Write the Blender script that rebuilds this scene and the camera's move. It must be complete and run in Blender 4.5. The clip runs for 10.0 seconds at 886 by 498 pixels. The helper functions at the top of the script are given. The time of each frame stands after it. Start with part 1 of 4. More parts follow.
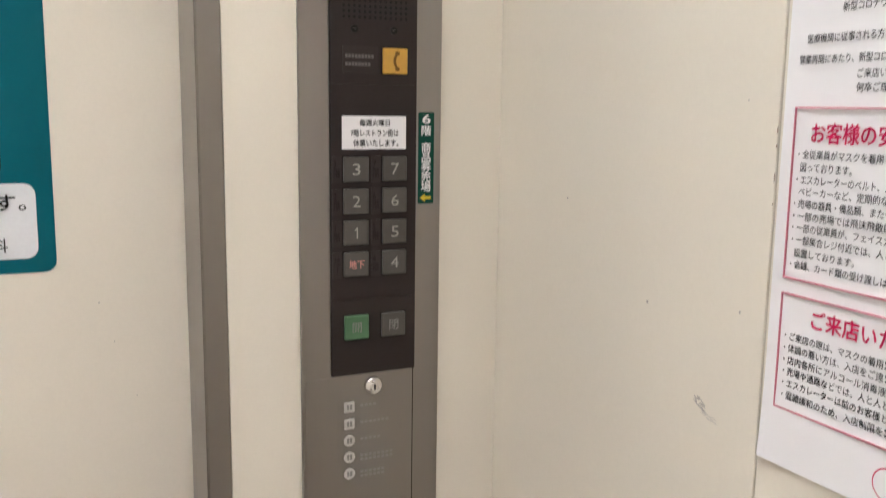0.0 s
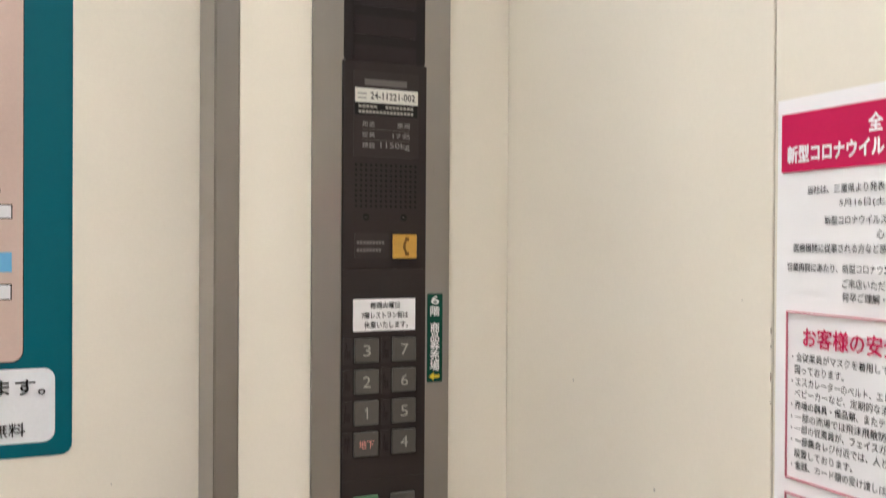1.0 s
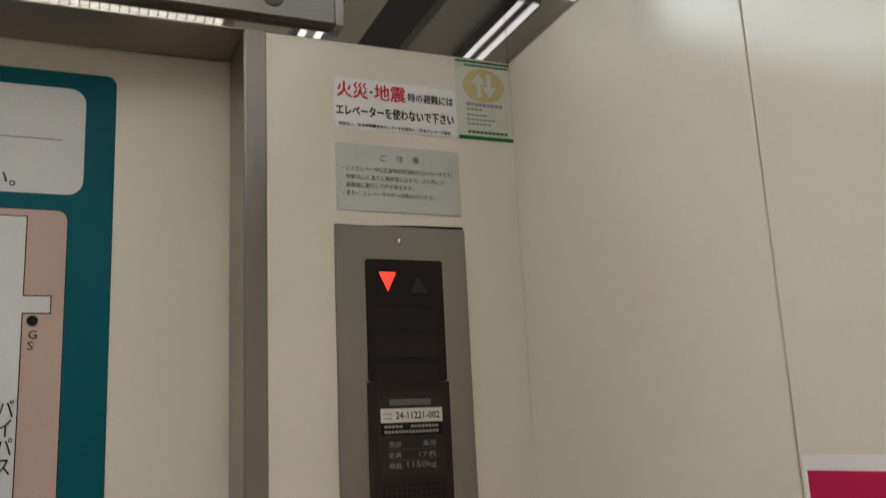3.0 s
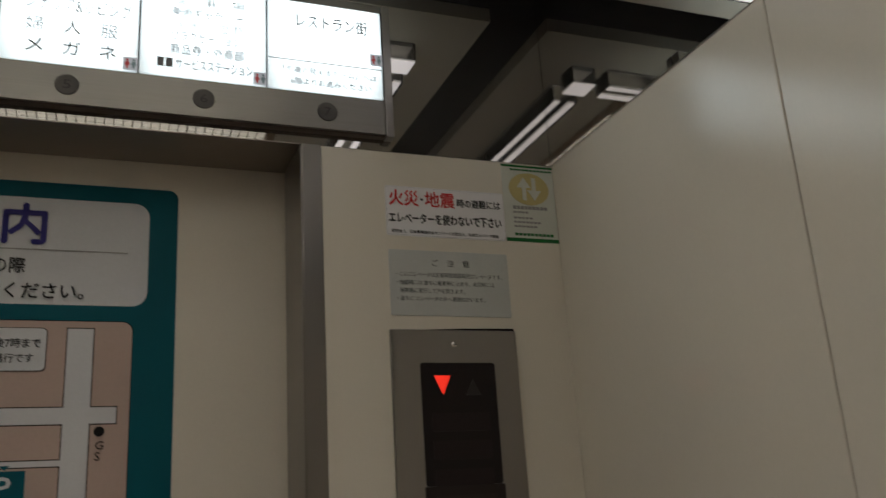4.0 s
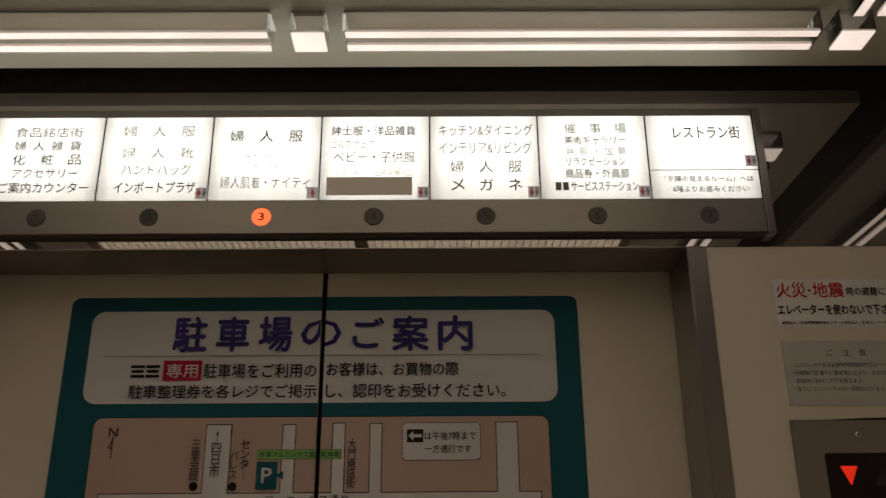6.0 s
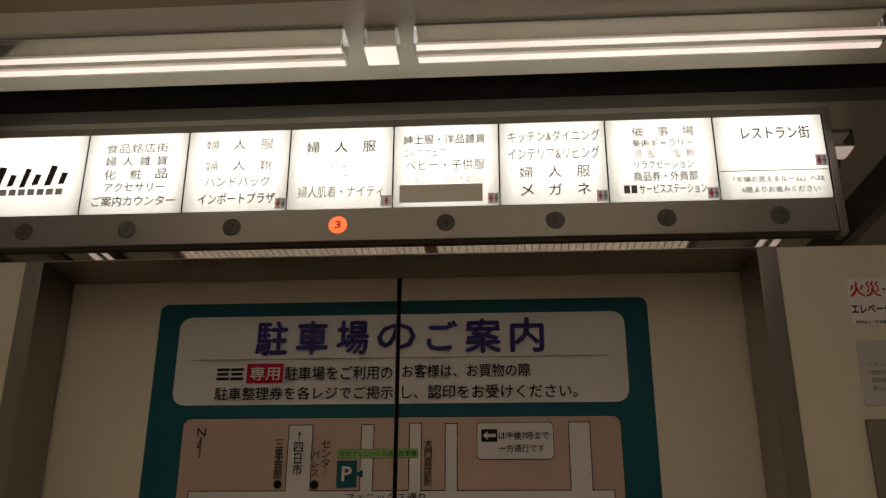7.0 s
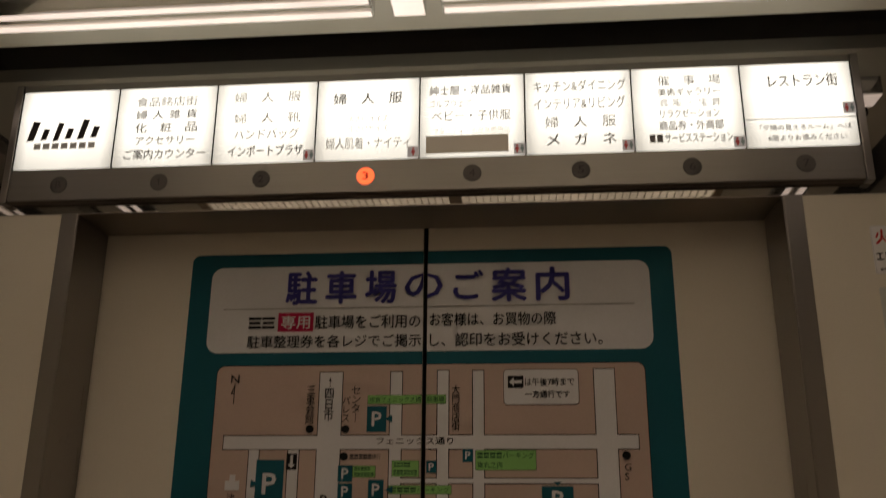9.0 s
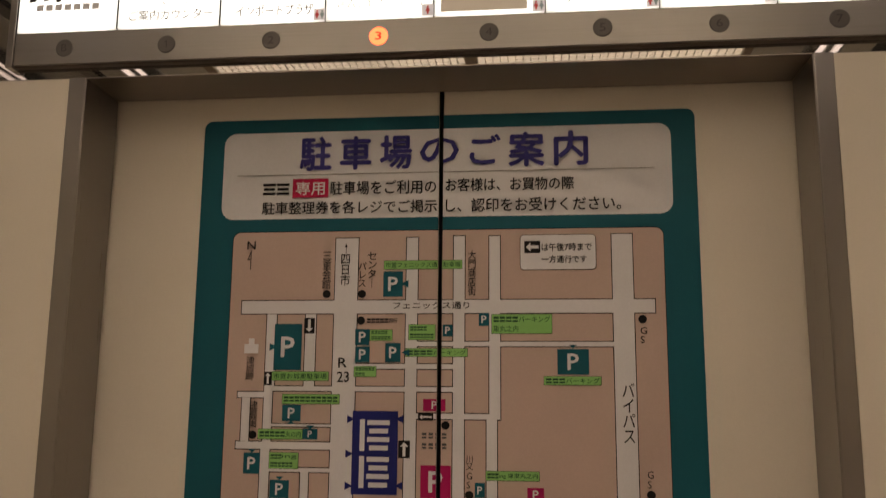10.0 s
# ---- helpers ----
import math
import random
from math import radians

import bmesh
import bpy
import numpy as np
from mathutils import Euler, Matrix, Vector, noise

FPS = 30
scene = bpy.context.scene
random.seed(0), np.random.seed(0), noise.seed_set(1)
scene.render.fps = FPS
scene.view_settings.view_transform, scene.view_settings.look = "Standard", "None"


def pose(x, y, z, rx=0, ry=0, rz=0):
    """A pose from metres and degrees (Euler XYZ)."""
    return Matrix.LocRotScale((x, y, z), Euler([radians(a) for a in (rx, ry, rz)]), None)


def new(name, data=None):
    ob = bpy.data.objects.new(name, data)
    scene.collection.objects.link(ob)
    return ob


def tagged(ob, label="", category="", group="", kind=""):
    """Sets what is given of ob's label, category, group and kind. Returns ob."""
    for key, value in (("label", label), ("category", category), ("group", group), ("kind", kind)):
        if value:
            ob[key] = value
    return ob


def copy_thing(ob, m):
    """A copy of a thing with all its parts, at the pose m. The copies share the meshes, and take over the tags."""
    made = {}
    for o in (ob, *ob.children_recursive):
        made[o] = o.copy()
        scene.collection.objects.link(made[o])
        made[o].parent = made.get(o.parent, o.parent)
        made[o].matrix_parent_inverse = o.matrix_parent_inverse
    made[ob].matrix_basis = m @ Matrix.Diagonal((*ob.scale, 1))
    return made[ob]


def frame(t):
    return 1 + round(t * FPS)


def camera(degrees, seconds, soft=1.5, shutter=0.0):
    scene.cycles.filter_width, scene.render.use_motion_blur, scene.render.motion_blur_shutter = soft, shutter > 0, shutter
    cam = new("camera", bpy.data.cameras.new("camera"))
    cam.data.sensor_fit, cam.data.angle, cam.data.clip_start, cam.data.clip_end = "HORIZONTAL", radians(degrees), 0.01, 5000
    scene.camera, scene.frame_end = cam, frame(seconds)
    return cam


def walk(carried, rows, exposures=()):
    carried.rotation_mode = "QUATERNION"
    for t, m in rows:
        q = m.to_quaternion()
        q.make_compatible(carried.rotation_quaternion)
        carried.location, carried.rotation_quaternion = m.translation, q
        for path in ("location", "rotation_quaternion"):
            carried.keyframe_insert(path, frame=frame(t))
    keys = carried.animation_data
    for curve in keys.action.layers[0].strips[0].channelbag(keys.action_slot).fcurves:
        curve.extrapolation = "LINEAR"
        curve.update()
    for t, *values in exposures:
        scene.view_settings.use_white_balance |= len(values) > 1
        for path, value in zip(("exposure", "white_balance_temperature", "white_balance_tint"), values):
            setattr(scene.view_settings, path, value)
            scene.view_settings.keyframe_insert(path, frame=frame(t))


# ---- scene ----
# A lift car: closed doors with a parking map, operating panel, poster, floor indicator, mirrored frieze and ceiling.
# x runs along the door wall, y towards the doors, z up; the door wall's face is y = 0.
cam = camera(52.821, 10.0, soft=1.25, shutter=0.4)
PATH = [
    (0, 0.3400, -0.9400, 1.4230, -24.870, -9.070, -0.760),
    (0.5, 0.3378, -0.9566, 1.4434, -24.665, -4.611, -0.415),
    (1, 0.3361, -0.9631, 1.4768, -24.001, -0.450, -0.337),
    (1.5, 0.3288, -0.9698, 1.5122, -23.204, 3.406, 0.060),
    (2, 0.3155, -0.9799, 1.5452, -23.279, 7.061, 0.755),
    (2.5, 0.3198, -0.9871, 1.5781, -23.016, 9.751, 1.671),
    (2.7, 0.3253, -0.9871, 1.5904, -22.702, 10.833, 2.220),
    (3.8, 0.2901, -1.0172, 1.6428, -21.505, 15.733, 3.308),
    (4, 0.2760, -1.0131, 1.6429, -20.748, 16.872, 3.513),
    (4.5, 0.2530, -1.0380, 1.6626, -14.894, 18.194, 2.788),
    (5, 0.2125, -1.0795, 1.6770, -7.956, 19.082, 1.681),
    (5.5, 0.1820, -1.1055, 1.6651, -2.996, 20.522, 0.737),
    (6, 0.1619, -1.1242, 1.6728, -0.279, 20.809, 0.393),
    (7.5, 0.1482, -1.1725, 1.6659, 4.832, 20.769, -0.191),
    (8, 0.1424, -1.1825, 1.6732, 4.981, 20.650, -0.079),
    (8.5, 0.1428, -1.1827, 1.6737, 4.635, 20.215, -0.097),
    (9, 0.1447, -1.1721, 1.6571, 5.207, 17.818, -0.381),
    (9.5, 0.1477, -1.1557, 1.6478, 6.025, 13.284, -0.388),
    (10, 0.1458, -1.1489, 1.6407, 6.385, 10.125, -0.495),
]
EXPOSURE = [
    (0.0, 1.04, 5620, 14), (1.0, 1.04, 5650, 13), (2.0, 0.88, 5700, 12), (2.7, 0.36, 5800, 11), (3.8, -1.20, 6050, 10), (4.0, -1.26, 6100, 12), (4.5, -1.12, 6450, 14),
    (5.0, -1.74, 6950, 20), (5.5, -2.08, 7250, 20), (6.0, -1.86, 7450, 21), (7.5, -1.85, 7750, 22), (8.5, -1.85, 7750, 22), (9.0, -1.83, 7800, 22),
    (9.5, -1.82, 7850, 24), (9.75, -1.27, 7850, 25), (10.0, -0.70, 7800, 25),
]
walk(cam, [(t, pose(x, y, z, 90 + pitch, roll, yaw)) for t, x, y, z, yaw, pitch, roll in PATH], EXPOSURE)

# ---- light: a closed car, lit by its ceiling strips, the lit panels above the louvres and the indicator's lit captions ----
world = bpy.data.worlds.new("world")
world.use_nodes = True
world.node_tree.nodes["Background"].inputs[0].default_value = (0.0, 0.0, 0.0, 1)
scene.world = world
TUBE_POWER = 2.7
LOUVRE_POWER = 5.2
CAPTION_POWER = 5.7

# ---- plan ----
WALL_X = 0.8516      # half the width of the car
DOOR_Y = 0.103       # face of the door leaves
BACK_Y = -1.46
TOP_Z = 2.10         # top of the wall panels and of the door opening
FRIEZE_Z = 2.50
PANEL_Z = 2.352      # underside of the hung ceiling panel


# ---- materials ----
def material(name, base, rough=0.5, metal=0.0, vary=0.06, scale=6.0, fine=180.0, bump=0.02, rough_vary=0.08, stretch=(1, 1, 1), coat=0.0, spec=0.5):
    m = bpy.data.materials.new(name)
    m.use_nodes = True
    n, l = m.node_tree.nodes, m.node_tree.links
    p = n["Principled BSDF"]
    p.inputs["Metallic"].default_value = metal
    p.inputs["Specular IOR Level"].default_value = spec
    p.inputs["Coat Weight"].default_value = coat
    p.inputs["Coat Roughness"].default_value = 0.12
    co = n.new("ShaderNodeTexCoord")
    mp = n.new("ShaderNodeMapping")
    mp.inputs["Scale"].default_value = stretch
    l.new(co.outputs["Object"], mp.inputs["Vector"])
    big, small = n.new("ShaderNodeTexNoise"), n.new("ShaderNodeTexNoise")
    big.inputs["Scale"].default_value, small.inputs["Scale"].default_value = scale, fine
    big.inputs["Detail"].default_value, small.inputs["Detail"].default_value = 5, 3
    for t in (big, small):
        l.new(mp.outputs["Vector"], t.inputs["Vector"])
    both = n.new("ShaderNodeMix")
    both.data_type = "FLOAT"
    both.inputs[0].default_value = 0.4
    l.new(big.outputs["Fac"], both.inputs[2])
    l.new(small.outputs["Fac"], both.inputs[3])
    ramp = n.new("ShaderNodeValToRGB")
    lo, hi = [c * (1 - vary) for c in base], [min(1, c * (1 + vary)) for c in base]
    ramp.color_ramp.elements[0].position, ramp.color_ramp.elements[1].position = 0.3, 0.7
    ramp.color_ramp.elements[0].color, ramp.color_ramp.elements[1].color = (*lo, 1), (*hi, 1)
    l.new(both.outputs[0], ramp.inputs["Fac"])
    l.new(ramp.outputs["Color"], p.inputs["Base Color"])
    rr = n.new("ShaderNodeMapRange")
    rr.inputs["To Min"].default_value, rr.inputs["To Max"].default_value = max(0.0, rough - rough_vary), min(1.0, rough + rough_vary)
    l.new(big.outputs["Fac"], rr.inputs["Value"])
    l.new(rr.outputs["Result"], p.inputs["Roughness"])
    if bump:
        b = n.new("ShaderNodeBump")
        b.inputs["Strength"].default_value, b.inputs["Distance"].default_value = bump, 0.002
        l.new(small.outputs["Fac"], b.inputs["Height"])
        l.new(b.outputs["Normal"], p.inputs["Normal"])
    return m


def plain(name, base, rough=0.5, vary=0.05):
    return material(name, base, max(rough, 0.5), vary=vary, scale=9.0, fine=300.0, bump=0.0, spec=0.2)


def glow(name, colour, strength, vary=0.0):
    m = bpy.data.materials.new(name)
    m.use_nodes = True
    n, l = m.node_tree.nodes, m.node_tree.links
    p = n["Principled BSDF"]
    p.inputs["Base Color"].default_value = (*colour, 1)
    p.inputs["Emission Color"].default_value = (*colour, 1)
    p.inputs["Emission Strength"].default_value = strength
    p.inputs["Roughness"].default_value = 0.35
    if vary:
        t, r = n.new("ShaderNodeTexNoise"), n.new("ShaderNodeMapRange")
        t.inputs["Scale"].default_value = 9.0
        r.inputs["To Min"].default_value, r.inputs["To Max"].default_value = strength * (1 - vary), strength * (1 + vary)
        co = n.new("ShaderNodeTexCoord")
        l.new(co.outputs["Object"], t.inputs["Vector"])
        l.new(t.outputs["Fac"], r.inputs["Value"])
        l.new(r.outputs["Result"], p.inputs["Emission Strength"])
    return m


def mirror(name, base, wave, haze):
    """A tinted mirror; a diffuse share stands in for veiling haze over its blacks."""
    m = bpy.data.materials.new(name)
    m.use_nodes = True
    n, l = m.node_tree.nodes, m.node_tree.links
    p = n["Principled BSDF"]
    p.inputs["Base Color"].default_value = (*base, 1)
    p.inputs["Metallic"].default_value = 1.0
    p.inputs["Roughness"].default_value = 0.025
    t, b, co = n.new("ShaderNodeTexNoise"), n.new("ShaderNodeBump"), n.new("ShaderNodeTexCoord")
    t.inputs["Scale"].default_value, t.inputs["Detail"].default_value = 5.0, 1.0
    b.inputs["Strength"].default_value, b.inputs["Distance"].default_value = wave, 0.002
    l.new(co.outputs["Object"], t.inputs["Vector"])
    l.new(t.outputs["Fac"], b.inputs["Height"])
    l.new(b.outputs["Normal"], p.inputs["Normal"])
    film, mix = n.new("ShaderNodeBsdfDiffuse"), n.new("ShaderNodeMixShader")
    film.inputs["Color"].default_value = (0.80, 0.74, 0.70, 1)
    mix.inputs[0].default_value = haze
    l.new(p.outputs[0], mix.inputs[1])
    l.new(film.outputs[0], mix.inputs[2])
    l.new(mix.outputs[0], n["Material Output"].inputs["Surface"])
    return m


def clear(name):
    m = bpy.data.materials.new(name)
    m.use_nodes = True
    n, l = m.node_tree.nodes, m.node_tree.links
    n.remove(n["Principled BSDF"])
    t, g, f, mix = n.new("ShaderNodeBsdfTransparent"), n.new("ShaderNodeBsdfGlossy"), n.new("ShaderNodeFresnel"), n.new("ShaderNodeMixShader")
    t.inputs["Color"].default_value = (0.985, 0.985, 0.98, 1)
    g.inputs["Roughness"].default_value = 0.06
    f.inputs["IOR"].default_value = 1.45
    l.new(f.outputs[0], mix.inputs[0])
    l.new(t.outputs[0], mix.inputs[1])
    l.new(g.outputs[0], mix.inputs[2])
    l.new(mix.outputs[0], n["Material Output"].inputs["Surface"])
    return m


CREAM = material("cream_wall_panel", (0.80, 0.74, 0.635), 0.18, vary=0.025, scale=2.5, fine=260, bump=0.010, rough_vary=0.015, spec=0.65)
DOOR_CREAM = material("cream_door_panel", (0.78, 0.715, 0.61), 0.26, vary=0.03, scale=3.0, fine=260, bump=0.012, rough_vary=0.015)
STEEL = material("hairline_steel", (0.305, 0.285, 0.27), 0.28, metal=1.0, vary=0.012, scale=5, fine=90, bump=0.0015, stretch=(90, 90, 1.2), rough_vary=0.012)
STEEL_H = material("hairline_steel_across", (0.29, 0.275, 0.26), 0.38, metal=1.0, vary=0.06, scale=5, fine=90, bump=0.02, stretch=(1.2, 90, 90), rough_vary=0.05)
DARK_STEEL = material("dull_steel_return", (0.33, 0.29, 0.26), 0.34, metal=1.0, vary=0.05, scale=7, fine=60, bump=0.008, stretch=(30, 30, 1.5), rough_vary=0.04)
RETURN_STEEL = material("jamb_return_steel", (0.30, 0.28, 0.262), 0.28, metal=1.0, vary=0.015, scale=5, fine=80, bump=0.002, stretch=(60, 60, 1.5), rough_vary=0.015)
CHROME = material("chrome", (0.75, 0.74, 0.72), 0.12, metal=1.0, vary=0.02, bump=0.0, rough_vary=0.03)
BROWN = material("dark_brown_plastic", (0.027, 0.0195, 0.0175), 0.48, vary=0.12, scale=8, fine=500, bump=0.03, spec=0.25)
BROWN_GLOSS = material("smoked_display_plastic", (0.016, 0.011, 0.011), 0.35, vary=0.10, scale=8, bump=0.0, spec=0.25)
BROWN_TILE = material("brown_floor_tag", (0.034, 0.025, 0.023), 0.40, vary=0.12, bump=0.0, spec=0.25)
BROWN_WINDOW = material("smoked_window", (0.022, 0.015, 0.015), 0.38, vary=0.10, bump=0.0, spec=0.25)
BROWN_ARROW = material("unlit_arrow", (0.042, 0.036, 0.034), 0.4, vary=0.05, bump=0.0, spec=0.25)
KEY_GREY = material("smoky_button_lens", (0.085, 0.077, 0.066), 0.36, vary=0.10, scale=14, bump=0.0, spec=0.3)
KEY_GREEN = material("green_button_lens", (0.085, 0.175, 0.085), 0.36, vary=0.10, scale=14, bump=0.0, spec=0.3)
KEY_YELLOW = material("amber_button_lens", (0.55, 0.31, 0.045), 0.35, vary=0.10, scale=20, bump=0.0)
LAMP_GREY = plain("smoked_lamp_lens", (0.13, 0.12, 0.115), 0.4)
LAMP_INK = plain("dark_red_numeral", (0.10, 0.012, 0.008), 0.4)
LAMP_DIM = plain("dim_numeral", (0.075, 0.07, 0.068), 0.4)
BLACK = plain("black_recess", (0.010, 0.009, 0.009), 0.6)
VOID = material("black_ceiling_void", (0.070, 0.064, 0.068), 0.8, bump=0.0)
BEIGE = material("ivory_ceiling_panel", (0.78, 0.735, 0.61), 0.42, vary=0.03, scale=3, fine=200, bump=0.01)
LOUVRE = plain("cream_louvre_plastic", (0.87, 0.86, 0.79), 0.45)
UNDERSIDE_BROWN = plain("dark_brown_underside", (0.13, 0.10, 0.085), 0.5)
RAIL = material("brown_metal_rail", (0.40, 0.28, 0.18), 0.5, vary=0.08, scale=6, fine=120, bump=0.02, spec=0.3)
# Tint and haze are set apart per wall, to match reflected brightness.
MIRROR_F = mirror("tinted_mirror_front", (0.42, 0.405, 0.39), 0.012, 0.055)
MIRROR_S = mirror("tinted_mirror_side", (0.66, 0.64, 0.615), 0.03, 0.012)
ACRYLIC = clear("clear_acrylic")
STRIP_WHITE = plain("white_diffuser_plastic", (0.75, 0.73, 0.68), 0.4)
LIP_GREY = plain("grey_lip", (0.60, 0.58, 0.55), 0.4)
TUBE = glow("lit_diffuser_strip", (1.0, 0.945, 0.90), TUBE_POWER, 0.4)
TUBE_BODY = glow("lit_strip_body", (1.0, 0.95, 0.86), TUBE_POWER * 0.30, 0.1)
LOUVRE_LAMP = glow("lit_panel_above_louvre", (1.0, 0.945, 0.885), LOUVRE_POWER, 0.10)
CAPTION = glow("backlit_caption_film", (0.86, 0.96, 0.94), CAPTION_POWER, 0.12)
cn, cl = CAPTION.node_tree.nodes, CAPTION.node_tree.links
sep, ramp, tex, mul = cn.new("ShaderNodeSeparateXYZ"), cn.new("ShaderNodeValToRGB"), cn.new("ShaderNodeTexCoord"), cn.new("ShaderNodeMath")
cl.new(tex.outputs["Generated"], sep.inputs[0])
cl.new(sep.outputs["Z"], ramp.inputs["Fac"])
for pos, val in ((0.0, 0.50), (0.35, 0.85), (0.65, 1.0), (1.0, 0.80)):
    e = ramp.color_ramp.elements.new(pos) if 0 < pos < 1 else ramp.color_ramp.elements[0 if pos == 0 else -1]
    e.position, e.color = pos, (val, val, val, 1)
mul.operation = "MULTIPLY"
strength = cn["Principled BSDF"].inputs["Emission Strength"]
cl.new(strength.links[0].from_socket, mul.inputs[0])
cl.new(ramp.outputs["Color"], mul.inputs[1])
side, mul2 = cn.new("ShaderNodeValToRGB"), cn.new("ShaderNodeMath")
for pos, val in ((0.0, 0.42), (0.12, 0.85), (0.5, 1.0), (0.88, 0.88), (1.0, 0.45)):
    e = side.color_ramp.elements.new(pos) if 0 < pos < 1 else side.color_ramp.elements[0 if pos == 0 else -1]
    e.position, e.color = pos, (val, val, val, 1)
cl.new(sep.outputs["X"], side.inputs["Fac"])
mul2.operation = "MULTIPLY"
cl.new(mul.outputs[0], mul2.inputs[0])
cl.new(side.outputs["Color"], mul2.inputs[1])
cl.new(mul2.outputs[0], strength)
RED_LAMP = glow("red_arrow_lamp", (1.0, 0.035, 0.015), 1.8)
ORANGE_LAMP = glow("orange_floor_lamp", (1.0, 0.17, 0.06), 4.3)
TEAL = plain("teal_film", (0.001, 0.100, 0.135), 0.35)
SIGN_WHITE = plain("white_film", (0.72, 0.72, 0.74), 0.35)
MAP_PINK = plain("pale_pink_film", (0.56, 0.42, 0.36), 0.35)
TITLE_BLUE = plain("deep_blue_print", (0.035, 0.030, 0.20), 0.4)
NAVY = plain("navy_print", (0.015, 0.020, 0.16), 0.4)
INK = plain("black_print", (0.010, 0.009, 0.009), 0.45)
SIGN_GREY = plain("grey_rule", (0.34, 0.33, 0.32), 0.4)
PRINT_GREY = plain("dark_grey_print", (0.10, 0.10, 0.10), 0.4)
CRIMSON = plain("crimson_print", (0.50, 0.010, 0.060), 0.4)
MAGENTA = plain("magenta_print", (0.46, 0.012, 0.11), 0.4)
LIME = plain("lime_label_print", (0.24, 0.56, 0.17), 0.4)
DEEP_GREEN = plain("dark_green_print", (0.018, 0.085, 0.032), 0.4)
SKY_BLUE = plain("sky_blue_print", (0.16, 0.42, 0.68), 0.4)
PAPER = material("white_paper", (0.86, 0.84, 0.85), 0.55, vary=0.015, scale=12, fine=700, bump=0.01)
SYMBOL_GREY = material("worn_white_symbol", (0.56, 0.54, 0.52), 0.5, vary=0.2, scale=90, fine=600, bump=0.0)
PAPER_CREAM = material("off_white_label", (0.72, 0.70, 0.64), 0.5, vary=0.02, bump=0.0)
POSTER_RED = plain("poster_crimson", (0.52, 0.012, 0.085), 0.5)
RULE_RED = plain("poster_rule_red", (0.60, 0.20, 0.26), 0.5)
STICKER_RED = plain("sticker_red", (0.62, 0.030, 0.030), 0.4)
STICKER_GREEN = plain("sticker_green", (0.020, 0.17, 0.040), 0.4)
STICKER_GOLD = plain("sticker_gold", (0.62, 0.53, 0.24), 0.4)
STICKER_PALE = plain("sticker_pale", (0.70, 0.71, 0.64), 0.4)
TAPE_GREEN = plain("green_tape", (0.004, 0.058, 0.040), 0.4)
TAPE_YELLOW = plain("yellow_print", (0.72, 0.55, 0.04), 0.4)
ALUMINIUM = material("matt_aluminium_plate", (0.60, 0.61, 0.59), 0.45, metal=0.35, vary=0.03, fine=400, bump=0.01)
# Caption inks glow, paler by steps: the backlight's bloom put into the print.
SIGN_INK = glow("backlit_dark_caption_print", (0.16, 0.15, 0.145), 0.22)
MID_INK = glow("bloom_grey_caption_print", (0.20, 0.19, 0.185), 0.32)
FAINT_INK = glow("bloom_thin_caption_print", (0.36, 0.35, 0.33), 0.60)
PALE_INK = glow("bloom_pale_caption_print", (0.62, 0.61, 0.58), 1.1)
TAUPE = glow("backlit_taupe_strip", (0.36, 0.32, 0.25), 0.9)
MARK_INK = plain("dark_mark_print", (0.06, 0.05, 0.05), 0.5)
LETTER_GREY = plain("engraved_grey_print", (0.36, 0.335, 0.29), 0.4)
HANDSET = plain("brown_handset_print", (0.16, 0.085, 0.02), 0.4)
LETTER_MID = plain("mid_grey_print", (0.27, 0.25, 0.23), 0.4)
LETTER_DIM = plain("dim_grey_print", (0.15, 0.13, 0.12), 0.4)
TAG_INK = plain("dark_tag_print", (0.012, 0.007, 0.007), 0.5)
LETTER_PINK = plain("pale_red_print", (0.75, 0.30, 0.25), 0.4)
SCUFF = plain("grey_scuff", (0.40, 0.37, 0.335), 0.6)
SCUFF_PALE = plain("pale_grey_scuff", (0.55, 0.51, 0.455), 0.6)
CHIP = plain("brown_chip", (0.22, 0.17, 0.12), 0.6)
FLOOR_MAT = material("brown_vinyl_floor", (0.34, 0.29, 0.25), 0.5, vary=0.15, scale=30, fine=300)
PICTO_RED = glow("backlit_red_mark", (0.36, 0.045, 0.04), 0.9)
PICTO_BLUE = glow("backlit_green_grey_mark", (0.15, 0.20, 0.19), 0.8)
PICTO_GREY = glow("backlit_grey_tile", (0.42, 0.42, 0.43), 1.2)


# ---- building helpers ----
def front(u, v, w):
    """A point w in front of the door wall."""
    return (u, -w, v)


def on_door(u, v, w):
    return (u, DOOR_Y - w, v)


def on_right(u, v, w):
    """A point w in front of the right wall; u runs away from the doors."""
    return (WALL_X - w, -u, v)


def part(name, bm, mat, parent=None, label="", smooth=False):
    bmesh.ops.recalc_face_normals(bm, faces=bm.faces)
    me = bpy.data.meshes.new(name)
    bm.to_mesh(me)
    bm.free()
    me.materials.append(mat)
    if smooth:
        for f in me.polygons:
            f.use_smooth = True
    ob = new(name, me)
    if parent is not None:
        ob.parent = parent
    if label:
        ob["label"] = label
    return ob


def empty(name, label, category, group="", kind=""):
    return tagged(new(name), label, category, group, kind)


